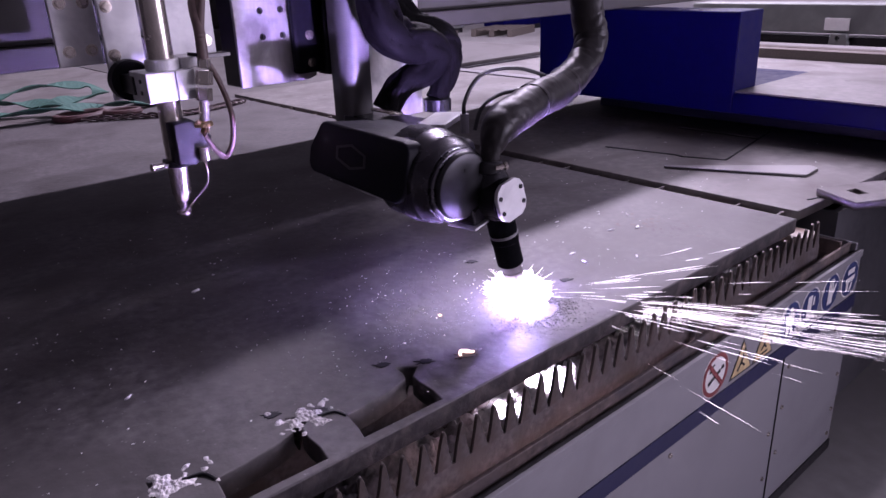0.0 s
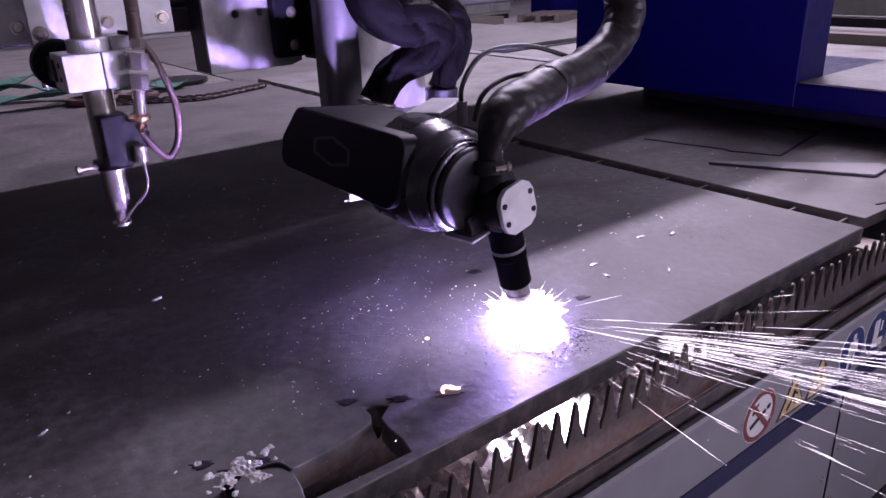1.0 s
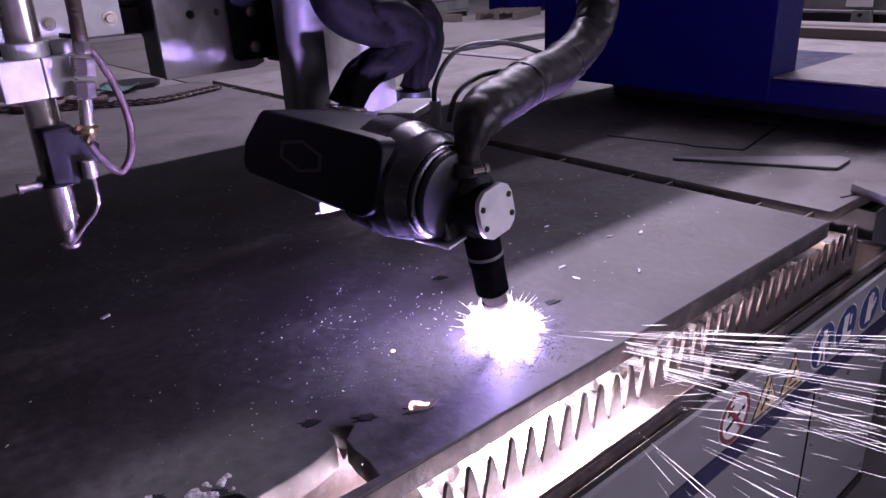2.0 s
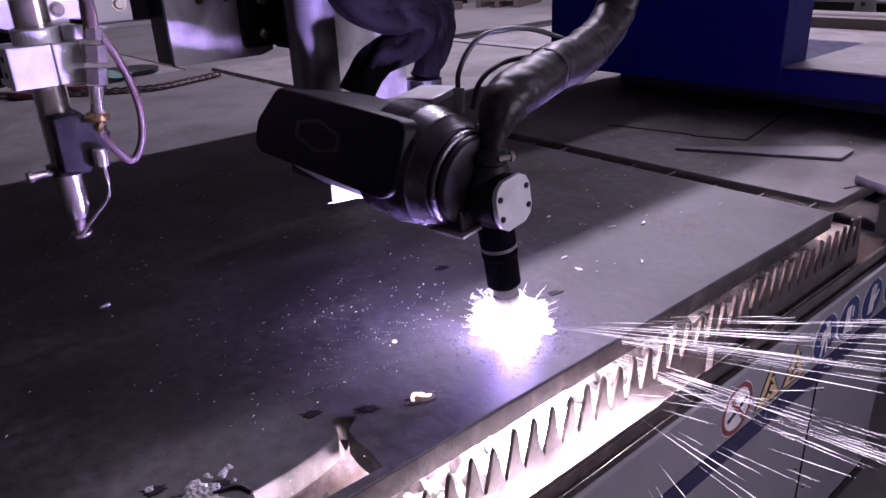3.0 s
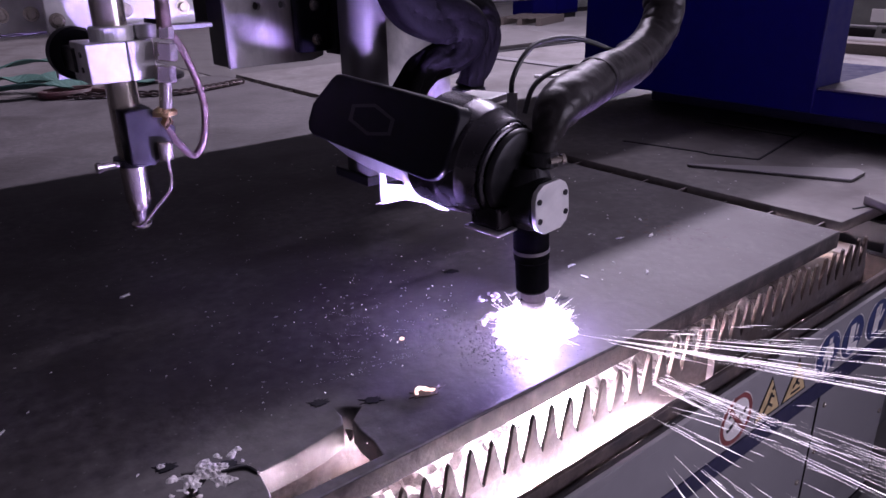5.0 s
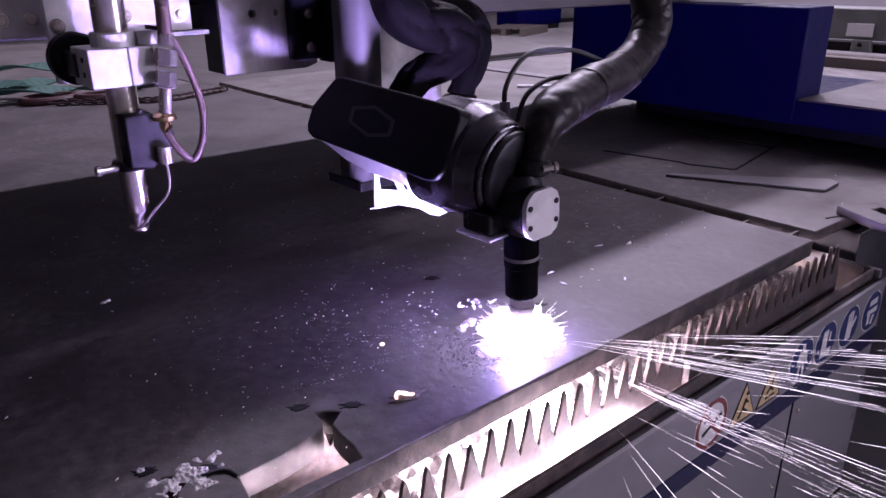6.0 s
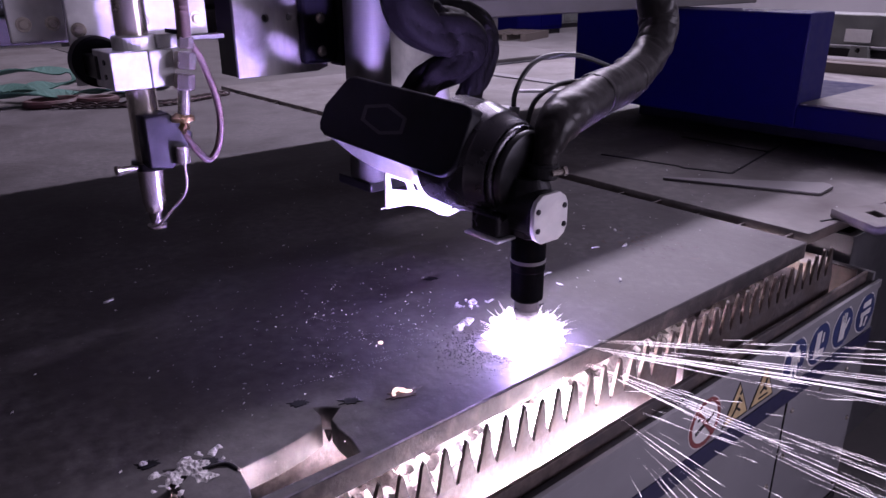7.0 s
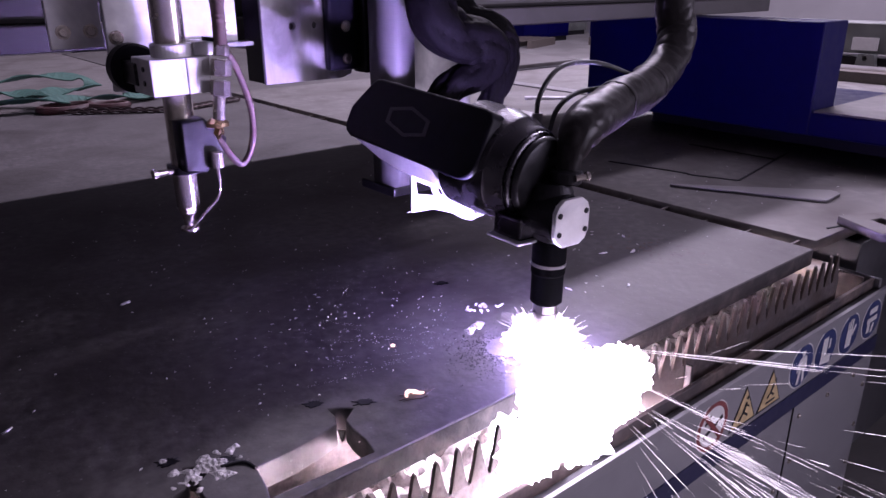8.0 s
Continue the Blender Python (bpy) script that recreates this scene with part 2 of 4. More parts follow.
# ---- hall ----
tagged(part("ground", box(-14, -10, -0.82, 16, 22, -0.72), CONCRETE), "pale worn concrete floor of the hall", "floor", kind="structure")
tagged(part("wall_north", box(-14, 20, -0.72, 16, 20.2, 7), WALL), "pale painted hall wall", "wall", kind="structure")
tagged(part("wall_east", box(15, -10, -0.72, 15.2, 20, 7), WALL), "pale painted hall wall", "wall", kind="structure")
tagged(part("wall_south", box(-14, -10.2, -0.72, 16, -10, 7), WALL), "pale painted hall wall", "wall", kind="structure")
tagged(part("wall_west", box(-14.2, -10, -0.72, -14, 20, 7), WALL), "pale painted hall wall", "wall", kind="structure")
tagged(part("ceiling", box(-14.2, -10.2, 7, 16.2, 20.2, 7.2), WALL), "pale hall ceiling", "ceiling", kind="structure")

# ---- cutting table ----
FRONT = -0.09


def cut_hole(x):
    return [(x + a, b) for a, b in ((-0.002, 0.014), (0.140, 0.010), (0.146, 0.040), (0.146, 0.070), (0.150, 0.092), (0.174, 0.110),
                                    (0.160, 0.124), (0.143, 0.137), (0.141, 0.110), (0.134, 0.096), (0.10, 0.086), (0.06, 0.080), (0.012, 0.078), (0.006, 0.04))]


plate = part("steel_plate", slab([(-2.6, 0), (1.262, 0), (1.268, 3.1), (-2.6, 3.1)], -0.036, 0, [cut_hole(x) for x in (0.0, -0.2, -0.4, -0.6)], 0.002), PLATE)
tagged(plate, "thick dark mill-scale steel plate with cut-outs on the slats", "steel plate")
part("cut_edge", box(-2.6, -0.003, -0.034, 1.258, -0.0005, -0.0025, 0.0006), SCALE, plate, "scorched flame-cut front edge")
sheet = part("steel_sheet", slab([(1.345, 0.03), (2.75, -0.02), (2.75, 3.1), (1.345, 3.1)], -0.034, -0.008, [], 0.002), PLATE_OLD)
tagged(sheet, "worn grey steel sheet with cut lines", "steel sheet")
sheet2 = part("steel_sheet", slab([(-2.6, 3.13), (1.25, 3.13), (1.25, 6.4), (-2.6, 6.4)], -0.05, -0.02, [], 0.002), PLATE_OLD)
tagged(sheet2, "worn grey steel sheet lying on the table", "steel sheet")
sheet3 = part("steel_sheet", slab([(1.29, 3.14), (4.2, 3.14), (4.2, 6.4), (1.29, 6.4)], -0.055, -0.028, [], 0.002), DIMMED_SHEET)
tagged(sheet3, "worn grey steel sheet, coloured darker against the lamp above it", "steel sheet")

table = thing("cutting_table", "grey cutting table with a slag trough and safety stickers", "cutting table")
part("front_panel", box(-2.6, FRONT, -0.715, 1.475, FRONT + 0.012, -0.135, 0.002), GREY_PAINT, table)
part("top_rim", box(-2.6, FRONT - 0.002, -0.135, 1.48, FRONT + 0.006, -0.117, 0.001), GREY_PAINT, table, "grey folded top edge")
# shade of the gap behind the edge, put in as a black strip
part("dark_gap_strip", box(-2.6, FRONT + 0.007, -0.135, 1.476, FRONT + 0.0195, -0.121, 0.002), BLACK_METAL, table, "black strip standing in for the dark gap behind the edge")
part("trough_wall", box(-2.6, FRONT + 0.02, -0.5, 1.47, FRONT + 0.024, -0.13), TROUGH, table, "slag-coated inner wall")
part("trough_floor", box(-2.6, FRONT + 0.012, -0.52, 1.47, 3.1, -0.5), TROUGH, table, "slag-coated trough floor")
part("end_panel", box(1.463, FRONT + 0.012, -0.715, 1.475, 3.1, -0.10, 0.002), GREY_PAINT, table)
part("stripe", box(-2.6, FRONT - 0.003, -0.275, 1.475, FRONT, -0.235), STRIPE, table, "dark blue painted stripe")
part("foot_strip", box(-2.6, FRONT - 0.004, -0.72, 1.475, FRONT + 0.012, -0.69), BLACK_METAL, table)
table2 = thing("cutting_table", "neighbouring cutting table segment carrying worn sheets", "cutting table")
part("front_panel", box(1.53, 0.0, -0.72, 2.75, 0.02, -0.052), BEAM_GREY, table2)
part("end_panel", box(1.53, 0.02, -0.72, 1.55, 3.1, -0.052), BEAM_GREY, table2)
table3 = thing("cutting_table", "far cutting table segment carrying worn sheets", "cutting table")
part("frame", box(-2.6, 3.12, -0.72, 4.2, 6.4, -0.056), BEAM_GREY, table3)


def saw_slat(y, x0, x1, pitch, tip, root, low):
    ring = [(x0, low)]
    x = x0 - pitch * 0.3
    r = random.Random(int(y * 1000) + 7)
    while x < x1:
        ring.append((x + pitch * 0.06, root + r.uniform(-0.003, 0.003)))
        h = tip + r.uniform(-0.006, 0.002)
        ring += [(x + pitch * 0.44, h - 0.004), (x + pitch * 0.5, h), (x + pitch * 0.58, h - 0.004)]
        ring.append((x + pitch * 0.94, root + r.uniform(-0.003, 0.003)))
        x += pitch
    ring.append((x, low))
    return slab(ring, -0.003, 0.003, m=Matrix.Translation((0, y, 0)) @ pose(0, 0, 0, 90))


slat = thing("saw_tooth_slat", "burnt saw-toothed support slat standing before the plate", "slat", "support slats")
slat.location = (0, -0.04, 0)
part("bar", box(-2.5, -0.003, -0.118, 1.318, 0.003, -0.071, 0.0005), SLAT, slat)
PITCH = 0.0345
shapes = []
for k in range(7):
    q = random.Random(90 + k)
    tip, lean, fat = q.uniform(-0.014, -0.004), q.uniform(-0.002, 0.002), q.uniform(0.85, 1.1)
    tooth = slab([(-0.0150 * fat, -0.071), (0.0150 * fat, -0.071), (0.0075, -0.045), (0.0028 + lean, tip - 0.006), (lean, tip), (-0.0026 + lean, tip - 0.005), (-0.0085, -0.042)], -0.003, 0.003, [], 0.0004, pose(0, 0, 0, 90))
    me = bpy.data.meshes.new("tooth")
    tooth.to_mesh(me)
    tooth.free()
    me.materials.append(SLAT)
    shapes.append(me)
q = random.Random(17)
for k in range(110):
    tooth = new("tooth", q.choice(shapes))
    tooth.parent = slat
    tooth.location = (1.3 - PITCH * k, 0, 0)
for y in (0.16, 0.40, 0.70, 1.05, 1.45, 1.95, 2.5):
    tagged(part("saw_tooth_slat", saw_slat(y, -2.5, 1.45, 0.0345, -0.038, -0.085, -0.2), SLAT), "burnt saw-toothed slat under the plate", "slat", "support slats")

part("inner_rim", box(-2.6, FRONT + 0.024, -0.13, 1.463, FRONT + 0.032, -0.10, 0.002), RIM, table, "scorched inner edge")
part("cross_plate", box(0.735, FRONT + 0.034, -0.42, 0.741, -0.044, -0.07, 0.001), RIM, table, "rusty cross plate in the trough")
part("cross_plate", box(1.42, FRONT + 0.034, -0.42, 1.426, 0.0, -0.09, 0.001), RIM, table, "rusty cross plate in the trough")
part("seam", box(1.085, FRONT - 0.0025, -0.69, 1.088, FRONT, -0.276), BLACK_METAL, table)
part("seam", box(-0.05, FRONT - 0.0025, -0.69, -0.047, FRONT, -0.276), BLACK_METAL, table)
for x, z in ((1.12, -0.31), (1.25, -0.31), (1.38, -0.31), (1.115, -0.42), (1.115, -0.55), (1.45, -0.36), (1.45, -0.47), (1.45, -0.58), (1.45, -0.66), (0.62, -0.30), (0.3, -0.31), (1.06, -0.47), (1.06, -0.6)):
    part("rivet", turned([(0, 0.006), (0.003, 0.005), (0.0045, 0.002)], (x, FRONT, z), (0, -1, 0), 12), CHROME, table)

SIGN = Matrix.Translation((0, FRONT, 0)) @ pose(0, 0, 0, 90)


def disc(x, z, r, h, material, sign, name, inner=0.0):
    hole = [ring_points(inner, 40, x, z)] if inner else []
    part(name, slab(ring_points(r, 40, x, z), h - 0.0006, h, hole, 0, SIGN), material, sign)


def strokes(sign, material, lines, h=0.0026, name="symbol"):
    """A pictogram of short bars: (x0, z0, x1, z1, width)."""
    bars = []
    for x0, z0, x1, z1, w in lines:
        a, b = Vector((x0, z0, 0)), Vector((x1, z1, 0))
        n = (b - a).normalized().cross(Vector((0, 0, 1))) * w / 2
        bars.append(slab([tuple((a + n)[:2]), tuple((b + n)[:2]), tuple((b - n)[:2]), tuple((a - n)[:2])], h - 0.0006, h, [], 0, SIGN))
    part(name, join(*bars), material, sign)


def round_sign(x, label, lines):
    sign = thing("safety_sticker", label, "sticker", "round safety stickers")
    z = -0.180
    disc(x, z, 0.049, 0.0008, WHITE, sign, "border")
    disc(x, z, 0.046, 0.0016, LABEL_BLUE, sign, "face")
    strokes(sign, WHITE, [(x + a, z + b, x + c, z + d, w) for a, b, c, d, w in lines])


round_sign(1.087, "blue round sticker with a white overall symbol", [(0, 0.034, 0, 0.022, 0.012), (0, 0.02, 0, -0.005, 0.022), (-0.012, 0.018, -0.018, -0.01, 0.006), (0.012, 0.018, 0.018, -0.01, 0.006), (-0.005, -0.003, -0.012, -0.038, 0.009), (0.005, -0.003, 0.012, -0.038, 0.009)])
round_sign(1.191, "blue round sticker with a white safety boot symbol", [(-0.008, 0.03, -0.008, -0.012, 0.022), (-0.02, -0.02, 0.026, -0.026, 0.018), (0.014, 0.022, 0.014, 0.0, 0.007)])
round_sign(1.303, "blue round sticker with a white glove symbol", [(-0.002, 0.012, -0.002, -0.03, 0.026), (-0.012, 0.01, -0.012, 0.032, 0.006), (-0.003, 0.01, -0.003, 0.036, 0.006), (0.007, 0.01, 0.007, 0.034, 0.006), (0.012, -0.005, 0.026, 0.016, 0.008)])
round_sign(1.418, "blue round sticker with a white goggles symbol", [(-0.02, 0.022, 0.02, 0.022, 0.014), (-0.026, 0.0, 0.026, 0.0, 0.012), (-0.014, -0.004, -0.014, -0.03, 0.014), (0.012, -0.012, 0.004, -0.034, 0.010)])
no_smoke = thing("prohibition_sticker", "round white sticker with a struck-out cigarette symbol", "sticker")
disc(0.765, -0.182, 0.050, 0.0008, WHITE, no_smoke, "border")
disc(0.765, -0.182, 0.048, 0.0016, LABEL_RED, no_smoke, "ring", 0.039)
strokes(no_smoke, INK, [(0.738, -0.196, 0.782, -0.178, 0.008), (0.786, -0.176, 0.795, -0.172, 0.008), (0.74, -0.17, 0.752, -0.166, 0.005), (0.745, -0.16, 0.757, -0.156, 0.004)], 0.0018)
strokes(no_smoke, LABEL_RED, [(0.738, -0.153, 0.792, -0.212, 0.009)], 0.0028, "bar")


def triangle_sign(x, label, lines):
    sign = thing("warning_sticker", label, "sticker", "triangular warning stickers")
    z = -0.190
    tri = lambda k: [(x - 0.046 * k, z - 0.036 * k), (x + 0.046 * k, z - 0.036 * k), (x, z + 0.046 * k)]
    part("border", slab(tri(1.0), 0.0002, 0.0008, [], 0, SIGN), INK, sign)
    part("face", slab(tri(0.86), 0.001, 0.0016, [], 0, SIGN), LABEL_YELLOW, sign)
    strokes(sign, INK, [(x + a, z + b, x + c, z + d, w) for a, b, c, d, w in lines])


triangle_sign(0.873, "yellow warning triangle with a black figure symbol", [(-0.018, -0.022, -0.004, -0.006, 0.005), (-0.004, -0.006, 0.004, 0.012, 0.007), (-0.002, -0.008, 0.012, -0.018, 0.005), (0.002, 0.008, 0.014, 0.0, 0.004), (0.004, 0.018, 0.008, 0.024, 0.007)])
triangle_sign(0.968, "yellow warning triangle with a black stumbling symbol", [(-0.016, -0.022, 0.018, -0.022, 0.004), (-0.012, -0.012, 0.0, -0.002, 0.005), (0.0, -0.002, 0.008, 0.014, 0.007), (0.0, -0.004, 0.012, -0.012, 0.005), (0.01, 0.018, 0.014, 0.022, 0.007)])

# slag bed and clutter under the plate
bed = bmesh.new()
bmesh.ops.create_grid(bed, x_segments=420, y_segments=70, size=0.5)
for v in bed.verts:
    v.co = Vector((v.co.x * 3.6 - 0.3, v.co.y * 0.55 + 0.27, -0.182))
    heap = math.exp(-((v.co.x - 0.125) / 0.07) ** 2 - ((v.co.y - 0.105) / 0.05) ** 2)
    v.co.z += 0.075 * heap
    v.co.z += 0.022 * noise.noise(v.co * 14) + 0.022 * noise.noise(v.co * 37) + 0.014 * noise.noise(v.co * 80) + 0.010 * noise.noise(v.co * 170)
tagged(part("slag_bed", bed, SLAG, None, "", True), "lumpy grey slag under the plate", "slag", kind="stuff")

# ---- gantry ----
GANTRY_ROWS = [(0, 0.033, 0.112), (0.5, -0.009, 0.089), (1, -0.021, 0.064), (1.5, -0.023, 0.038), (2, -0.022, 0.022), (3.5, 0, 0),
               (4, 0.012, -0.011), (4.5, 0.022, -0.027), (6, 0.058, -0.035), (6.5, 0.067, -0.041), (7, 0.079, -0.042), (7.5, 0.093, -0.044), (8, 0.103, -0.052)]
gantry = thing("gantry", "cutting gantry with dull beam and blue end carriage", "gantry")
part("beam", box(-3.2, 1.0, 0.47, 2.6, 1.86, 0.95, 0.01), RAIL, gantry)
part("guide_rail", box(-3.2, 0.97, 0.42, 2.6, 1.03, 0.47, 0.004), RAIL, gantry, "grey steel guide rail")
part("guide_rail", box(-3.2, 0.985, 0.44, 2.6, 1.0, 0.455, 0.003), RAIL, gantry)
# made-up black block: keeps the gap under the carriage dark and props it
part("gap_block", box(2.2, -0.9, -0.006, 2.58, 1.2, 0.07, 0.004), BLACK, gantry, "black block added to keep the gap underneath dark")
part("leg", box(1.97, 0.46, 0.075, 2.13, 1.36, 0.42, 0.006), BLUE_PAINT, gantry, "blue painted leg")
part("top_plate", box(1.976, -1.3, 0.148, 2.6, 0.455, 0.154, 0.001), PLATE_OLD, gantry, "grey steel top plate")
part("end_carriage", box(1.974, -1.3, 0.075, 2.6, 1.352, 0.148, 0.006), BLUE_PAINT, gantry, "blue painted end carriage")

column = thing("lift_column", "brushed aluminium lift column with a hanging black sleeve", "column")
part("profile", slab([(0.505, 0.66), (0.560, 0.66), (0.560, 0.675), (0.522, 0.675), (0.522, 0.735), (0.505, 0.735)], 0.125, 1.1, [], 0.002), COLUMN, column, "brushed aluminium channel")
back = part("back_plate", box(0.545, 0.70, 0.235, 0.755, 0.712, 1.1, 0.002), DULL_PLATE, column, "dull milled back plate")
for x, z in ((0.575, 0.30), (0.575, 0.42), (0.735, 0.36), (0.735, 0.47)):
    part("screw", turned([(0, 0.005), (0.003, 0.005), (0.003, 0.0028), (0.001, 0.0028)], (x, 0.70, z), (0, -1, 0), 12), BLACK_METAL, back)
part("back_profile", box(0.545, 0.714, 0.15, 0.67, 0.80, 1.1, 0.004), TORCH, column)
part("shoe", box(0.497, 0.655, 0.105, 0.60, 0.78, 0.125, 0.003), BLACK_METAL, column)
part("bracket", slab([(0.391, 0.222), (0.391, 0.144), (0.441, 0.141), (0.487, 0.124), (0.515, 0.106), (0.535, 0.099), (0.572, 0.104), (0.592, 0.118), (0.56, 0.150), (0.535, 0.166), (0.535, 0.222)], -0.003, 0.003, [[(0.398, 0.203), (0.436, 0.185), (0.442, 0.166), (0.402, 0.176)], [(0.448, 0.182), (0.461, 0.176), (0.466, 0.160), (0.455, 0.166)]], 0.001, Matrix.Translation((0, 0.45, 0)) @ pose(0, 0, 0, 90)), ALU, column, "bare aluminium bracket plate")
for x in (0.545, 0.556):
    part("screw", turned([(0, 0.003), (0.002, 0.003)], (x, 0.447, 0.114), (0, -1, 0), 10), BLACK_METAL, column)
part("bracket_lip", box(0.380, 0.449, 0.1440, 0.391, 0.4515, 0.146, 0.0005), ALU, column)
part("arm_flange", box(0.50, 0.46, 0.21, 0.60, 0.70, 0.268, 0.006), BLACK_METAL, column)


def cloth(points, r, folds, seed, sides=40, steps=16):
    """A leather tube with creased, twisting folds."""
    line = smoothed(points, steps)
    bm = bmesh.new()
    rings = []
    for i, p in enumerate(line):
        s = i / (len(line) - 1)
        way = (line[min(i + 1, len(line) - 1)] - line[max(i - 1, 0)]).normalized()
        side = way.cross(Vector((0.1, 0.97, 0.2))).normalized()
        top = side.cross(way)
        ring = []
        for k in range(sides):
            a = 2 * math.pi * k / sides
            q = 0.92 + 0.12 * abs(math.sin(2.0 * a + 0.9 * folds * s + seed)) - 0.22 * (1 - abs(math.sin(1.5 * folds * s + 1.3 * math.sin(a + seed)))) ** 3 - 0.14 * (1 - abs(math.sin(3.0 * a - 2.1 * folds * s))) ** 2
            q += 0.20 * noise.noise(Vector((math.cos(a) * 1.3, math.sin(a) * 1.3, s * folds + seed)))
            ring.append(bm.verts.new(p + r(s) * q * (math.cos(a) * side + 0.8 * math.sin(a) * top)))
        rings.append(ring)
    for a, b in zip(rings, rings[1:]):
        for k in range(sides):
            bm.faces.new((a[k], a[(k + 1) % sides], b[(k + 1) % sides], b[k]))
    bm.faces.new(rings[0][::-1])
    bm.faces.new(rings[-1])
    bmesh.ops.recalc_face_normals(bm, faces=bm.faces[:])
    return bm


sleeve = thing("leather_sleeve", "black leather protective sleeve hanging in folds", "sleeve")
part("sleeve", cloth([(0.53, 0.60, 0.95), (0.535, 0.59, 0.62), (0.55, 0.585, 0.50), (0.585, 0.575, 0.445), (0.645, 0.565, 0.425), (0.683, 0.56, 0.395), (0.655, 0.565, 0.362), (0.600, 0.575, 0.345), (0.566, 0.58, 0.318), (0.548, 0.58, 0.285)],
     lambda s: 0.052 - 0.016 * min(1, max(0, s - 0.45) * 4), 6, 1.0), LEATHER, sleeve, "", True)
part("sleeve_ring", turned([(0, 0.036), (0.002, 0.0385), (0.006, 0.0385), (0.008, 0.036)], (0.545, 0.58, 0.278), (0.25, 0, 1), 32), CHROME, sleeve, "bright clamp ring")
part("ring_screw", turned([(0, 0.004), (0.014, 0.004)], (0.525, 0.545, 0.284), (1, -0.2, 0), 10), CHROME, sleeve)
sleeve2 = thing("leather_sleeve", "narrow black leather sleeve round a hose", "sleeve")
part("sleeve", cloth([(0.56, 0.65, 0.95), (0.60, 0.64, 0.62), (0.66, 0.63, 0.49), (0.73, 0.62, 0.455), (0.780, 0.62, 0.42), (0.786, 0.62, 0.375), (0.762, 0.62, 0.325), (0.738, 0.62, 0.28)], lambda s: 0.033, 7, 4.0), LEATHER, sleeve2, "", True)
part("collar", turned([(0, 0.036), (0.03, 0.036), (0.032, 0.03)], (0.738, 0.62, 0.252), (0, 0, 1), 24), BLACK_METAL, sleeve2)

# ---- bevel head ----
HEAD_ROWS = [(0, (0.474, 0.170, 0.0), (-3.8, -12.9, 2.7)), (1, (0.462, 0.154, 0.001), (-3.0, -11.9, 4.5)), (1.5, (0.466, 0.149, 0.0), (-3.2, -10.9, 4.8)),
             (3.5, (0.467, 0.121, 0.0), (-1.8, -6.3, 4.3)), (4.5, (0.474, 0.107, 0.0), (-1.3, -3.9, 3.6)), (6.5, (0.489, 0.083, 0.001), (-0.3, -1.1, 0.9)),
             (7, (0.487, 0.074, 0.0), (0, 0, 0)), (8, (0.495, 0.065, 0.002), (0.5, 1.2, -1.4))]
head = thing("bevel_head", "dark jointed cutting head carrying a plasma torch", "cutting head")
axis = Vector((-0.16, 0.97, 0.13)).normalized()
arm = Matrix.Translation((0.0, 0.066, 0.272)) @ axis.to_track_quat("Y", "Z").to_matrix().to_4x4()
rolled = arm @ Matrix.Translation((0.006, 0, -0.022)) @ Matrix.Rotation(radians(21), 4, "Y")
SIDE = Matrix(((0, 0, 1, 0), (1, 0, 0, 0), (0, 1, 0, 0), (0, 0, 0, 1)))
corner = [(0.026 - 0.028 * math.cos(a), 0.004 - 0.028 * math.sin(a)) for a in [math.pi / 2 * k / 6 for k in range(7)]]
cover = slab([*corner, (0.265, -0.024), (0.275, -0.019), (0.280, -0.010), (0.279, 0.018), (0.250, 0.064), (0.244, 0.070), (0.234, 0.0725), (0.012, 0.078), (0.003, 0.075), (-0.002, 0.066)], -0.097, 0.066, [], 0.004, SIDE)
cover.transform(rolled)
housing = thing("tool_carrier", "dark tool carrier with black cover and turned steel drum", "tool carrier")
cover = part("cover", cover, BLACK, housing, "black plastic cover")
emblem = rolled @ Matrix.Translation((-0.0972, 0.15, 0.026)) @ pose(0, 0, 0, 90, 0, -90)
part("emblem", slab([(-0.045, -0.012), (0, -0.024), (0.045, -0.012), (0.045, 0.012), (0, 0.024), (-0.045, 0.012)], 0.0, 0.0006, [[(-0.038, -0.009), (0, -0.019), (0.038, -0.009), (0.038, 0.009), (0, 0.019), (-0.038, 0.009)]], 0, emblem), EMBLEM, cover)
hub = Vector((0.008, 0.022, 0.282))
ARM_ROWS = [(0, (0.354, 0.208, 0.261), -13), (1, (0.368, 0.192, 0.258), -13), (2, (0.386, 0.178, 0.256), -11), (3.5, (0.416, 0.160, 0.264), -7),
            (7, (0.490, 0.113, 0.288), 0), (8, (0.498, 0.104, 0.290), 1)]
drum = hub + Vector((0.0, 0.0, -0.018))
part("wrist_drum", turned([(0.001, 0.060), (0.002, 0.0680), (0.005, 0.0700), (0.028, 0.0760), (0.031, 0.0790), (0.060, 0.0835), (0.064, 0.0850), (0.068, 0.0838), (0.115, 0.0838), (0.118, 0.080)], drum, axis, 96), GUN, housing, "turned dark steel drum", True)
part("drum_ring", turned([(-0.008, 0.050), (-0.007, 0.0630), (-0.005, 0.0655), (-0.001, 0.0660), (0.000, 0.0640), (0.002, 0.0640)], drum, axis, 96), GUN, housing, "", True)
part("drum_groove", turned([(-0.011, 0.058), (-0.007, 0.058)], drum, axis, 56), BLACK, housing)
part("drum_lip", turned([(-0.022, 0.028), (-0.021, 0.050), (-0.019, 0.0575), (-0.016, 0.0600), (-0.011, 0.0610), (-0.0105, 0.058)], drum, axis, 72), BLACK_METAL, housing, "", True)
keel = bmesh.new()
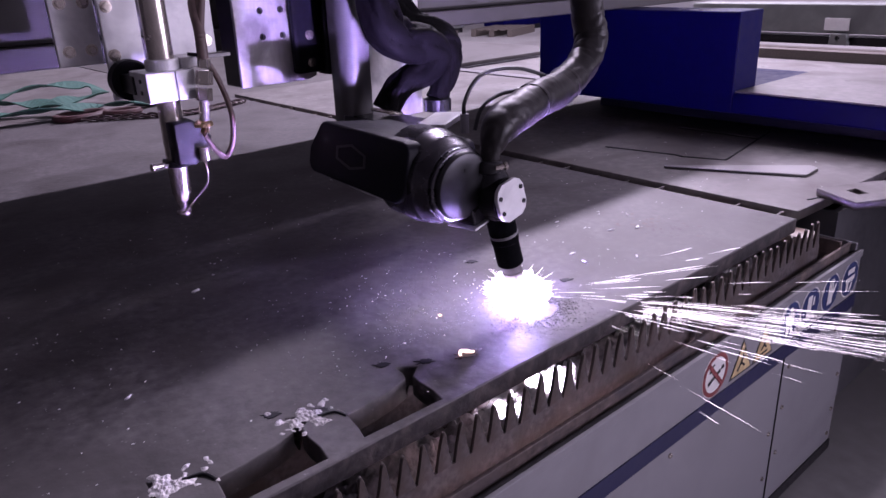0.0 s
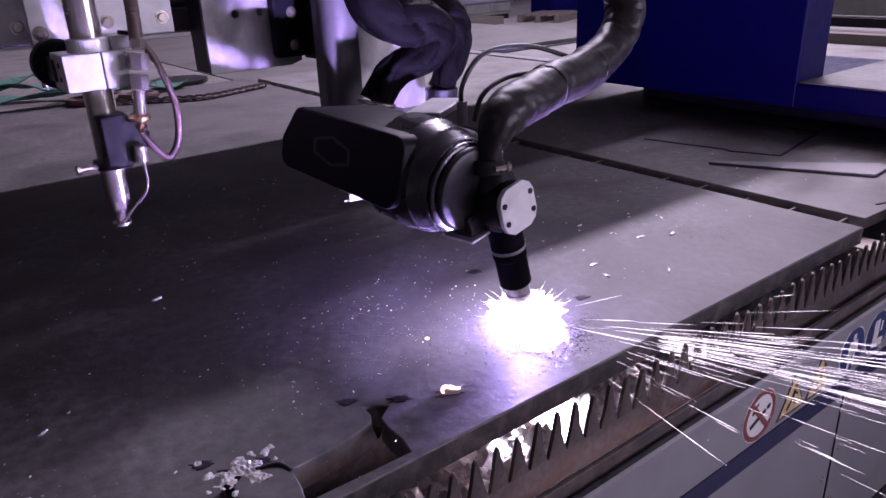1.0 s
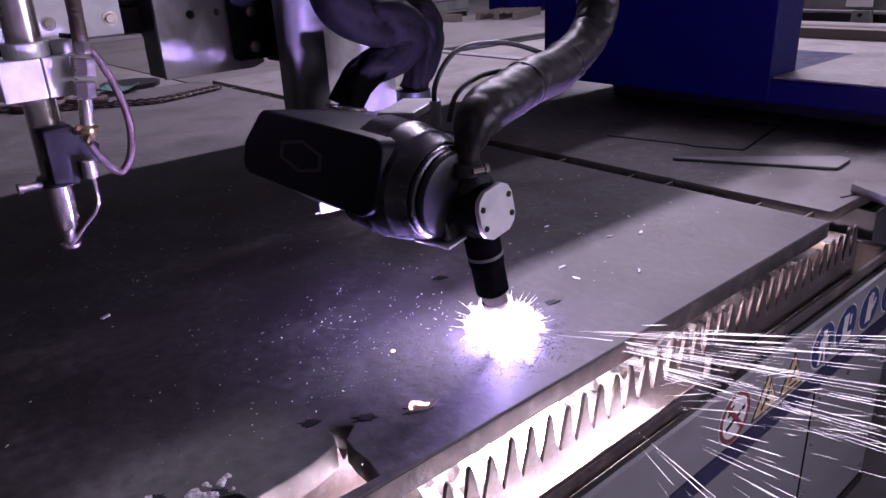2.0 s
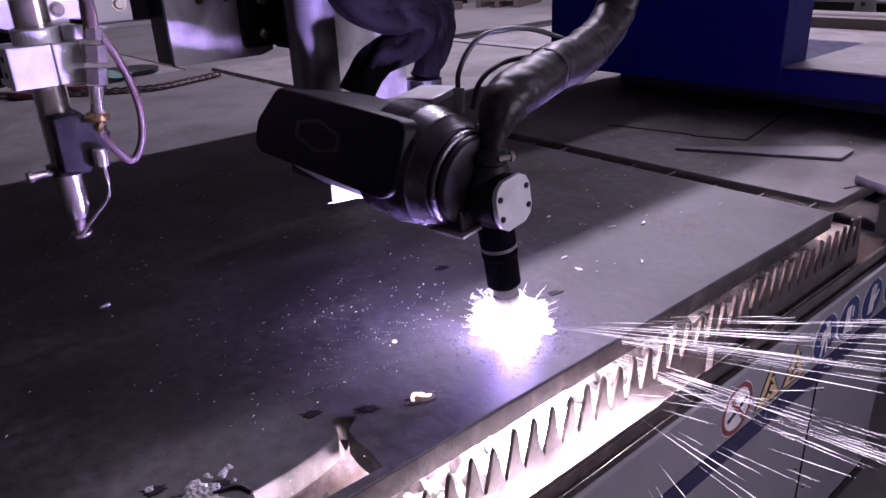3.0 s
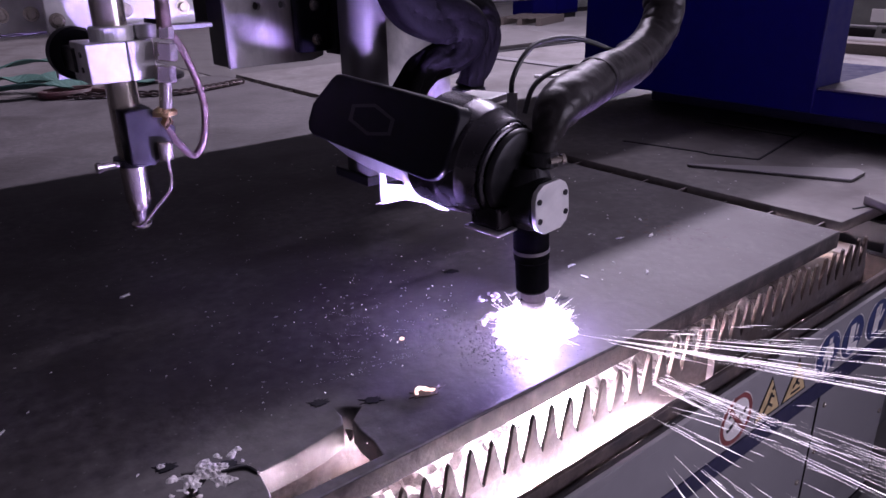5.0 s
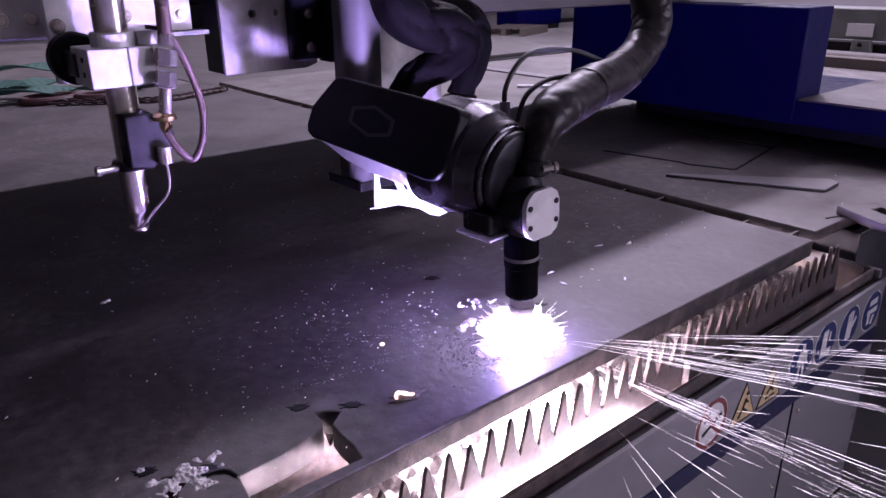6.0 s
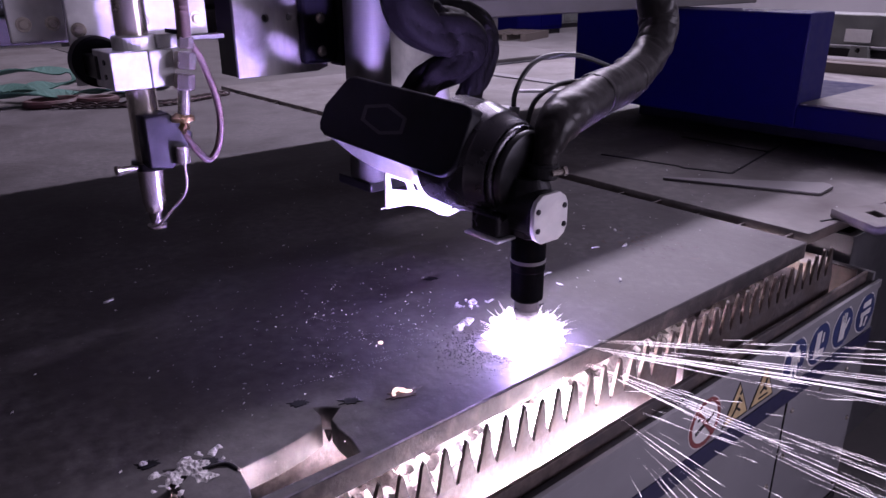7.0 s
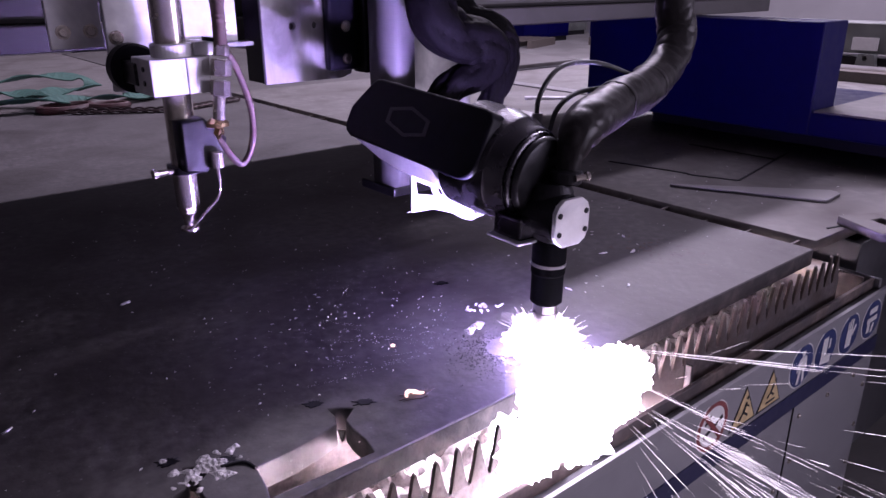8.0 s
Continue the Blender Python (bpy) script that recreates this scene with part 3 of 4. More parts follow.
rows = [[keel.verts.new((x, y, z)) for x, z in ((-xt, zt), (-xb, zb), (xb * 0.6, zb), (xt * 0.8, zt))] for y, xt, zt, xb, zb in
        ((0.312, 0.066, -0.018, 0.060, -0.026), (0.235, 0.069, -0.020, 0.044, -0.048), (0.185, 0.069, -0.020, 0.042, -0.054), (0.10, 0.069, -0.020, 0.040, -0.052), (0.055, 0.062, -0.018, 0.036, -0.045))]
for a, b in zip(rows, rows[1:]):
    for k in range(4):
        keel.faces.new((a[k], a[(k + 1) % 4], b[(k + 1) % 4], b[k]))
keel.faces.new(rows[0][::-1])
keel.faces.new(rows[-1])
bmesh.ops.recalc_face_normals(keel, faces=keel.faces[:])
bmesh.ops.bevel(keel, geom=keel.edges[:], offset=0.003, segments=2, affect="EDGES")
keel.transform(rolled)
part("keel", keel, ALU, housing, "bare aluminium underside")
part("wrist_block", join(box(-0.030, -0.030, 0.178, 0.040, 0.075, 0.244, 0.014), turned([(0, 0.0375), (0.07, 0.040)], (0.002, -0.028, 0.214), (0, 1, 0), 40), turned([(0, 0.036), (0.022, 0.033), (0.036, 0.026)], (0.008, 0.012, 0.228), (0, 0, 1), 32)), BLACK_METAL, head, "blackened wrist joint")
part("joint_foot", box(-0.056, 0.008, 0.182, -0.02, 0.066, 0.216, 0.005), GUN, head)
part("joint_lip", box(-0.063, 0.002, 0.178, -0.01, 0.072, 0.182, 0.001), ALU, head, "bright lower edge")
cap = part("cap", slab([(0.034 * a, 0.0345 * b) for a, b in ((-0.5, -1), (0.5, -1), (0.85, -0.78), (1, -0.45), (1, 0.45), (0.85, 0.78), (0.5, 1), (-0.5, 1), (-0.85, 0.78), (-1, 0.45), (-1, -0.45), (-0.85, -0.78))], -0.004, 0.004, [], 0.001,
                 Matrix.Translation((0.0, -0.037, 0.215)) @ pose(0, 0, 0, 90)), ALU, head, "machined aluminium cap")
for a, b in ((-0.027, 0.014), (-0.027, -0.014), (0.027, 0.014), (0.027, -0.014)):
    part("screw", join(turned([(0, 0.0042), (0.0015, 0.0042)], (a, -0.041, 0.215 + b), (0, -1, 0), 14), turned([(0, 0.0022), (0.002, 0.002)], (a, -0.041, 0.215 + b), (0, -1, 0), 6)), BLACK_METAL, cap)
part("torch_body", turned([(0.076, 0.020), (0.080, 0.0245), (0.125, 0.0245), (0.127, 0.026), (0.185, 0.026)], (0, 0, 0), (0, 0, 1)), TORCH, head, "black torch body", True)
part("torch_band", turned([(0.139, 0.0266), (0.144, 0.0266)], (0, 0, 0), (0, 0, 1)), BRUSHED, head, "bright ring")
part("nozzle", turned([(0.014, 0.006), (0.026, 0.013), (0.040, 0.0175), (0.055, 0.0185), (0.056, 0.0200), (0.062, 0.0200), (0.063, 0.0185), (0.076, 0.0185)], (0, 0, 0), (0, 0, 1), 24), NOZZLE, head, "bright metal nozzle")
part("cable_plate", box(0.02, 0.09, 0.335, 0.085, 0.16, 0.345, 0.002, pose(0, 0, 0, 0, 0, 8)), ALU, head, "bare metal cable plate")

hose = thing("torch_hose", "grey leather-wrapped torch hose pack", "hose")
HOSE_LINE = [(0.010, 0.0, -0.015), (0.018, 0.0, 0.020), (0.052, 0.01, 0.052), (0.17, 0.046, 0.069), (0.309, 0.086, 0.080), (0.412, 0.116, 0.113), (0.46, 0.136, 0.160), (0.458, 0.146, 0.204), (0.44, 0.16, 0.32), (0.41, 0.3, 0.5)]
part("clamp", turned([(0, 0.022), (0.003, 0.0245), (0.018, 0.0245), (0.022, 0.022)], (0.008, 0.0, -0.024), (0.05, 0, 1), 28), BLACK_METAL, hose)
part("clamp_pin", turned([(0, 0.0045), (0.016, 0.0045), (0.017, 0.007), (0.022, 0.007)], (0.002, -0.024, -0.012), (0.9, -0.35, 0.1), 14), CHROME, hose, "bright clamp screw")
part("tag_plate", box(-0.016, -0.0015, 0.0, 0.016, 0.0015, 0.062, 0.001, pose(0.040, 0.026, -0.012, 0, 0, -38)), ALU, hose, "bare metal plate behind the hose")
for line in ([(0.035, 0.085, 0.04), (0.036, 0.085, 0.088), (0.082, 0.085, 0.13), (0.185, 0.095, 0.128), (0.275, 0.085, 0.10)],
             [(0.04, 0.065, 0.036), (0.057, 0.065, 0.072), (0.10, 0.065, 0.091), (0.165, 0.065, 0.094)]):
    part("cable", tube(line, 0.0038, 10, 8), CABLE, hose, "thin black cable", True)
part("ferrule", turned([(0, 0.008), (0.035, 0.008)], (0.034, 0.085, 0.03), (0, 0, 1), 12), GREY_PAINT, hose)
for k, (a, w) in enumerate(((3, (0.12, 0.04, 0.02)), (6, (0.02, 0.02, 0.05)), (4, (0.1, 0.03, 0.03)))):
    part("cuff", turned([(0, 0.033), (0.003, 0.0365), (0.011, 0.0370), (0.016, 0.034)], HOSE_LINE[a], w, 24), HOSE, hose, "", True)


def wrapped(points, radius, seed, sides=36, steps=22):
    """A leather wrap pulled over a hose, with slack creases across it."""
    line = smoothed(points, steps)
    bm = bmesh.new()
    rings = []
    run = 0.0
    for i, p in enumerate(line):
        s = i / (len(line) - 1)
        run += (p - line[max(i - 1, 0)]).length
        way = (line[min(i + 1, len(line) - 1)] - line[max(i - 1, 0)]).normalized()
        side = way.cross(Vector((0.13, 0.91, -0.3))).normalized()
        top = side.cross(way)
        ring = []
        for k in range(sides):
            a = 2 * math.pi * k / sides
            w = Vector((math.cos(a) * 0.9, math.sin(a) * 0.9, run * 11 + seed))
            slack = 0.5 + 0.5 * noise.noise(w * 0.7 + Vector((5, 1, 0)))
            crease = 1 - abs(noise.noise(Vector((w.x * 0.8, w.y * 0.8, run * 34 + 0.5 * w.x))))
            q = 1 + 0.10 * noise.noise(w) - 0.16 * slack * crease ** 7 + 0.03 * noise.noise(w * 5)
            ring.append(bm.verts.new(p + radius(s) * q * (math.cos(a) * side + math.sin(a) * top)))
        rings.append(ring)
    for a, b in zip(rings, rings[1:]):
        for k in range(sides):
            bm.faces.new((a[k], a[(k + 1) % sides], b[(k + 1) % sides], b[k]))
    bm.faces.new(rings[0][::-1])
    bm.faces.new(rings[-1])
    bmesh.ops.recalc_face_normals(bm, faces=bm.faces[:])
    return bm


part("wrap", wrapped(HOSE_LINE, lambda s: 0.018 + 0.018 * min(1, max(0, s - 0.08) * 6), 2.0), HOSE, hose, "", True)

# ---- oxy-fuel torch ----
torch = thing("oxyfuel_torch", "polished oxy-fuel cutting torch hanging from the gantry", "cutting torch")
tx, ty = 0.041, 0.60
part("shaft", turned([(0.262, 0.0205), (0.262, 0.0225), (0.43, 0.0225), (0.46, 0.0235), (0.85, 0.0235)], (tx, ty, 0), (0, 0, 1)), CHROME, torch, "", True)
block = part("clamp_block", join(box(-0.008, 0.56, 0.379, 0.047, 0.645, 0.434, 0.002), box(0.0485, 0.56, 0.379, 0.085, 0.645, 0.434, 0.002)), ALU, torch, "machined clamp block")
for z in (0.397, 0.418):
    part("screw", turned([(0, 0.004), (0.002, 0.004)], (-0.008, 0.59, z), (-1, 0, 0), 12), BLACK_METAL, block)
part("top_collar", turned([(0, 0.031), (0.018, 0.031), (0.02, 0.029)], (tx, ty, 0.434), (0, 0, 1), 32), ALU, torch)
part("hose_bracket", box(0.07, 0.58, 0.434, 0.11, 0.64, 0.455, 0.002), ALU, torch)
valve = part("valve_body", slab([(0.026, 0.335), (0.06, 0.338), (0.092, 0.305), (0.088, 0.285), (0.056, 0.257), (0.026, 0.262)], 0.0, 0.05, [], 0.003, Matrix.Translation((0, 0.60, 0)) @ pose(0, 0, 0, 90)), BLACK_METAL, torch, "dark valve body")
part("knob", turned([(0, 0.011), (0.025, 0.011), (0.027, 0.009)], (0.072, 0.545, 0.262), (0, 0, 1), 20), CHROME, valve)
part("brass_seat", turned([(0, 0.018), (0.006, 0.018), (0.012, 0.010)], (0.081, 0.548, 0.327), (0, 0, 1), 20), BRASS, torch, "brass fitting")
part("side_nut", turned([(0, 0.010), (0.02, 0.010)], (0.075, 0.565, 0.318), (0.5, -0.75, -0.2), 6), BRASS, torch)
part("fitting_pipe", turned([(0, 0.0095), (0.06, 0.0095)], (0.083, 0.545, 0.335), (0.13, 0, 1), 20), CHROME, torch, "", True)
for z, h, r, x in ((0.374, 0.024, 0.0155, 0.081), (0.404, 0.026, 0.016, 0.086), (0.434, 0.018, 0.012, 0.090)):
    part("hex_nut", turned([(0, r * 0.92), (0.002, r), (h - 0.002, r), (h, r * 0.92)], (x + 0.008, 0.545, z), (0.13, 0, 1), 6), CHROME, torch)
part("supply_hose", tube([(0.099, 0.545, 0.448), (0.104, 0.555, 0.50), (0.112, 0.58, 0.56), (0.14, 0.6, 0.66), (0.15, 0.7, 0.85)], 0.0105, 14, 8), RUBBER, torch, "brown rubber hose", True)
part("supply_hose", tube([(0.099, 0.555, 0.452), (0.106, 0.555, 0.50), (0.122, 0.565, 0.56), (0.15, 0.58, 0.66), (0.16, 0.68, 0.85)], 0.0075, 14, 8), RUBBER, torch, "brown rubber hose", True)
part("hose_tie", turned([(0, 0.018), (0.006, 0.018)], (0.096, 0.563, 0.455), (0.15, 0, 1), 20), BLACK, torch)
part("loop_hose", tube([(0.098, 0.55, 0.46), (0.124, 0.55, 0.412), (0.142, 0.55, 0.344), (0.137, 0.55, 0.288), (0.118, 0.55, 0.260), (0.099, 0.55, 0.276), (0.079, 0.555, 0.313)], 0.0056, 12, 8), RUBBER, torch, "thin brown gas hose", True)
part("lower_collar", turned([(0, 0.030), (0.012, 0.030)], (tx, ty, 0.25), (0, 0, 1), 32), BLACK_METAL, torch)
part("collar_screw", turned([(0, 0.005), (0.03, 0.005), (0.03, 0.008), (0.036, 0.008)], (0.018, 0.59, 0.256), (-1, -0.1, 0), 12), CHROME, torch)
part("tip_tube", turned([(0.192, 0.0185), (0.25, 0.0195)], (tx - 0.004, ty, 0), (0, 0, 1)), CHROME, torch, "", True)
part("tip_nut", turned([(0.178, 0.013), (0.180, 0.0155), (0.192, 0.0155)], (tx - 0.005, ty, 0), (0, 0, 1), 6), CHROME, torch)
part("nozzle", turned([(0.150, 0.007), (0.160, 0.0085), (0.178, 0.011)], (tx - 0.006, ty, 0), (0, 0, 1)), CHROME, torch, "", True)
part("pilot_tube", tube([(0.074, 0.56, 0.282), (0.079, 0.56, 0.25), (0.076, 0.56, 0.212), (0.055, 0.57, 0.185), (0.034, 0.58, 0.160), (0.025, 0.585, 0.155)], 0.0024, 10, 6), CHROME, torch, "thin bent pilot tube", True)
part("pilot_ring", turned([(0, 0.015), (0.005, 0.015)], (tx - 0.006, ty, 0.15), (0, 0, 1), 24), CHROME, torch)
carrier = thing("torch_carrier", "bare metal torch carrier plates with bolts", "torch carrier")
for name, x0, x1, y, z0 in (("plate", -0.085, 0.0, 0.80, 0.437), ("plate", -0.012, 0.062, 0.74, 0.368), ("plate", 0.10, 0.24, 0.79, 0.436)):
    p = part(name, box(x0, y, z0, x1, y + 0.012, 0.82, 0.002), ALU, carrier)
    for z in (z0 + 0.028, z0 + 0.12):
        for x in ((x0 + 0.022, x1 - 0.02) if z0 > 0.4 else (x0 + 0.015,)):
            bolt(p, (x, y, z + (0.06 if z0 < 0.4 else 0)), (0, -1, 0), 0.008)
part("tail", box(-0.012, 0.62, 0.39, 0.05, 0.74, 0.425, 0.003), BLACK_METAL, carrier)
part("roller", turned([(0, 0.036), (0.004, 0.04), (0.03, 0.04), (0.034, 0.036)], (0.012, 0.685, 0.41), (0, 1, 0), 32), BLACK, carrier, "black roller")
part("ledge", box(0.10, 0.77, 0.428, 0.262, 0.80, 0.436, 0.001), BRUSHED, carrier)
bracket = thing("mount_plate", "bare metal mounting plate with bolt holes", "mounting plate")
part("plate", slab([(0.318, 0.342), (0.50, 0.342), (0.525, 0.35), (0.525, 0.8), (0.318, 0.8)], 0, 0.012, [ring_points(0.009, 20, x, z) for x in (0.385, 0.44) for z in (0.455, 0.395 + 0.12)], 0.001,
                            Matrix.Translation((0, 0.855, 0)) @ pose(0, 0, 0, 90)), DULL_PLATE, bracket)
part("side_plate", box(0.318, 0.856, 0.342, 0.326, 0.93, 0.8, 0.001), BLACK_METAL, bracket)
rail_block = part("rail_block", box(0.455, 0.815, 0.36, 0.535, 0.842, 0.8, 0.008), BLACK, bracket, "black slide block")
for z in (0.385, 0.452):
    bolt(rail_block, (0.497, 0.815, z), (0, -1, 0), 0.008)
part("end_block", box(0.535, 0.80, 0.352, 0.572, 0.85, 0.8, 0.003), BLACK_METAL, bracket)

# ---- arc, jet and sparks ----
def streak(bm, a, b, r):
    way = (b - a).normalized()
    side = way.cross(Vector((0.1, 0.3, 0.9))).normalized() * r
    up = side.cross(way).normalized() * r
    mid = a.lerp(b, 0.65)
    va, vb = bm.verts.new(a), bm.verts.new(b)
    ring = [bm.verts.new(mid + o) for o in (side, up, -side, -up)]
    for k in range(4):
        bm.faces.new((va, ring[k], ring[(k + 1) % 4]))
        bm.faces.new((vb, ring[(k + 1) % 4], ring[k]))


def burst(radius, spikes, flat, seed):
    bm = bmesh.new()
    bmesh.ops.create_icosphere(bm, subdivisions=5, radius=radius)
    for v in bm.verts:
        d = v.co.normalized()
        v.co *= 0.92 + spikes * max(0, noise.noise(d * 5 + Vector((seed, 0, 0)))) + 0.35 * spikes * noise.noise(d * 15)
        v.co.z *= flat
    return bm


flash = thing("arc_flash", "blinding white plasma arc burning on the plate", "plasma arc")
core = burst(0.0160, 0.3, 0.22, 2)
core.transform(Matrix.Translation((0, 0, 0.0035)))
part("core", core, ARC, flash, "", True)
# shells and rays paint the arc's glare; only the core is the arc
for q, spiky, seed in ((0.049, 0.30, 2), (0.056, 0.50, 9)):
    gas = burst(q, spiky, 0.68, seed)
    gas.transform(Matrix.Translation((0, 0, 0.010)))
    part("glare_shell", gas, GLARE, flash, "white glow shell standing in for the arc's glare")
r = random.Random(12)
rays = bmesh.new()
for k in range(260):
    a, e = r.uniform(0, 2 * math.pi), r.uniform(0.0, 0.75)
    d = Vector((math.cos(a) * math.cos(e), math.sin(a) * math.cos(e), math.sin(e)))
    streak(rays, d * 0.03 + Vector((0, 0, 0.006)), d * (0.054 + 0.032 * r.random() ** 3) + Vector((0, 0, 0.006)), r.uniform(0.00015, 0.0004))
tagged(part("ray", rays, SPARK, flash), kind="stuff")

jet = tagged(part("molten_jet", burst(0.03, 0.4, 2.2, 5), JET, None, "", True), "glowing molten jet under the plate", "molten jet")
plume = thing("plasma_plume", "white-hot plasma blowing out at the plate's edge", "plasma plume")
for k, (x, z, q) in enumerate(((-0.115, -0.052, 0.05), (-0.05, -0.03, 0.062), (0.03, -0.02, 0.062), (0.085, -0.012, 0.045), (-0.01, -0.075, 0.05))):
    b = burst(q, 0.35, 0.9, 7 + k)
    b.transform(Matrix.Translation((x, 0, z)))
    part("puff", b, PLUME, plume, "", True)

# glowing drops added in the trough to brighten slat and rim
drops = bmesh.new()
r = random.Random(44)
for k in range(150):
    p = Vector((r.uniform(-0.24, 0.19), r.uniform(-0.010, 0.012), -abs(r.gauss(0, 0.035))))
    streak(drops, p, p + Vector((r.uniform(-0.01, 0.01), 0, -r.uniform(0.01, 0.03))), r.uniform(0.0012, 0.0034))
drops = tagged(part("trough_glow_drops", drops, DROP), "glowing drops added to brighten the trough", "slag", kind="stuff")
sprays = []
for k in range(11):
    r = random.Random(30 + k)
    bm = bmesh.new()
    for j in range(17):
        d = 0.06 + 0.75 * r.random() ** 1.2
        spread = 0.022
        way = Vector((1, r.gauss(0, spread), r.gauss(0, spread))).normalized()
        a = way * d
        b = way * (d + 0.03 + 0.28 * r.random() ** 1.7)
        streak(bm, a, b, r.uniform(0.00012, 0.00032) * (0.7 + 0.9 * r.random()))
    sprays.append(tagged(part("spark_spray", bm, SPARK), "spray of white-hot flying sparks", "sparks", "spark sprays", "stuff"))
falls = []
for k in range(6):
    r = random.Random(70 + k)
    bm = bmesh.new()
    for j in range(12):
        d = 0.05 + 0.42 * r.random()
        way = Vector((1, r.gauss(0, 0.16), r.gauss(0, 0.16))).normalized()
        streak(bm, way * d, way * (d + r.uniform(0.03, 0.16)), r.uniform(0.00015, 0.00042))
    falls.append(tagged(part("spark_spray", bm, SPARK), "short falling sparks under the plate's edge", "sparks", "spark sprays", "stuff"))

# ---- marks and clutter on the plate ----
def splat(x, y, size, seed, lobes=9, thick=0.004, stretch=1.5):
    r = random.Random(seed)
    pts = []
    for k in range(lobes * 6):
        a = 2 * math.pi * k / (lobes * 6)
        q = size * (0.55 + 1.1 * abs(noise.noise(Vector((math.cos(a) * 2.9, math.sin(a) * 2.9, seed)))) + 0.06 * r.uniform(-1, 1))
        pts.append((x + q * stretch * math.cos(a) * 0.9 - 0.35 * q * math.sin(a), y + q * math.sin(a)))
    return slab(pts, 0.0005, thick, [], 0.0006)


def crust(x, y, rx, ry, turn, seed, cell=0.0016):
    """A jagged lumpy crust of frozen splash."""
    bm = bmesh.new()
    n, m = int(rx / cell), int(ry / cell)
    cells = {}

    def height(u, v):
        p = Vector((u * 46, v * 46, seed))
        far = math.hypot(u / rx, v / ry)
        return 0.62 - far + 0.85 * noise.noise(p) + 0.5 * noise.noise(p * 2.3)

    def corner(i, j):
        if (i, j) not in cells:
            u, v = i * cell, j * cell
            h = max(0.0, height(u, v))
            w = 0.0007 * noise.noise(Vector((u * 400, v * 400, 3)))
            cells[i, j] = bm.verts.new((u + w, v - w, -0.0003 + min(0.0035, 0.009 * h) * (0.7 + 0.6 * noise.noise(Vector((u * 260, v * 260, 9))))))
        return cells[i, j]

    for i in range(-n, n):
        for j in range(-m, m):
            if height((i + 0.5) * cell, (j + 0.5) * cell) > 0:
                bm.faces.new((corner(i, j), corner(i + 1, j), corner(i + 1, j + 1), corner(i, j + 1)))
    bm.transform(pose(x, y, 0, 0, 0, turn))
    return bm


for x, y, rx, ry, turn, seed in ((-0.035, 0.112, 0.062, 0.036, 8, 3), (-0.066, 0.158, 0.016, 0.010, 30, 4), (-0.235, 0.108, 0.060, 0.035, -5, 8), (0.455, 0.185, 0.045, 0.014, 25, 5)):
    tagged(part("slag_splash", crust(x, y, rx, ry, turn, seed), SLAG), "jagged pale splash of hardened slag on the plate", "slag", "slag splashes", "stuff")
for x in (0.0, -0.2):
    tagged(part("burn_mark", tube([(x - 0.02, 0.103, 0.001), (x + 0.004, 0.095, 0.002), (x + 0.012, 0.074, 0.001)], 0.0026, 8, 4), BLACK_METAL), "black burnt cut end beside the hole", "burn mark", "burn marks")
    for a, b, q in ((0.135, 0.152, 5), (0.192, 0.112, 9)):
        tagged(part("burn_mark", splat(x + a, b, 0.009, q, 5, 0.0008), BLACK), "black soot patch on the plate", "burn mark", "burn marks")
tagged(part("burn_mark", splat(0.537, 0.368, 0.011, 3, 5, 0.0008), BLACK), "black soot patch on the plate", "burn mark", "burn marks")
tagged(part("burn_mark", splat(0.60, 0.16, 0.010, 2, 5, 0.0008), BLACK), "black soot patch on the plate", "burn mark", "burn marks")
ember = thing("molten_spatter", "still glowing molten blob in a burnt crater", "molten spatter")
part("crater", splat(0.257, 0.081, 0.016, 13, 7, 0.0012), RIM, ember, "dark burnt crater")
part("blob", tube([(0.243, 0.083, 0.001), (0.245, 0.089, 0.003), (0.252, 0.091, 0.004), (0.257, 0.085, 0.004), (0.262, 0.079, 0.003), (0.269, 0.079, 0.001)], lambda s: 0.0011 + 0.0017 * math.sin(2.6 * s + 0.3) + 0.0004 * math.sin(23 * s), 10, 6), EMBER, ember, "glowing blob", True)

spot = thing("molten_spatter", "small glowing molten bead on the plate", "molten spatter")
bead = burst(0.0034, 0.5, 0.6, 21)
bead.transform(Matrix.Translation((0.317, 0.22, 0.0015)))
part("bead", bead, EMBER, spot, "", True)

r = random.Random(21)
chips = bmesh.new()


def chip(bm, p, size, flat=0.5):
    q = Matrix.Translation(p) @ Matrix.Rotation(r.uniform(0, 6.28), 4, "Z") @ Matrix.Diagonal((size * r.uniform(0.8, 2.4), size, size * flat, 1))
    vs = [bm.verts.new(q @ Vector(c)) for c in ((1, 0, 0.3), (0, 1, 0.5), (-1, 0.2, 0.3), (0.1, -1, 0.4), (0, 0, 1.4))]
    for k in range(4):
        bm.faces.new((vs[k], vs[(k + 1) % 4], vs[4]))


for k in range(420):
    x, y = r.uniform(-0.9, 1.2), r.uniform(0.15, 1.3)
    chip(chips, (x, y, 0.0005), r.uniform(0.0008, 0.0020))
for k in range(230):
    a, d = r.gauss(2.5, 0.5), abs(r.gauss(0.20, 0.13)) + 0.06
    x, y = 0.47 + d * math.cos(a), 0.12 + d * math.sin(a)
    if y > 0.16:
        chip(chips, (x, y, 0.0005), r.uniform(0.0005, 0.0015), 1.2)
for k in range(40):
    a, d = r.uniform(2.2, 2.95), r.uniform(0.1, 0.3)
    c = Vector((0.47 + d * math.cos(a), 0.12 + d * math.sin(a), 0.001))
    if c.y > 0.16:
        for j in range(r.randint(4, 12)):
            chip(chips, c + Vector((math.cos(a), math.sin(a), 0)) * j * 0.0032 * r.uniform(0.7, 1.3), r.uniform(0.0003, 0.0008))
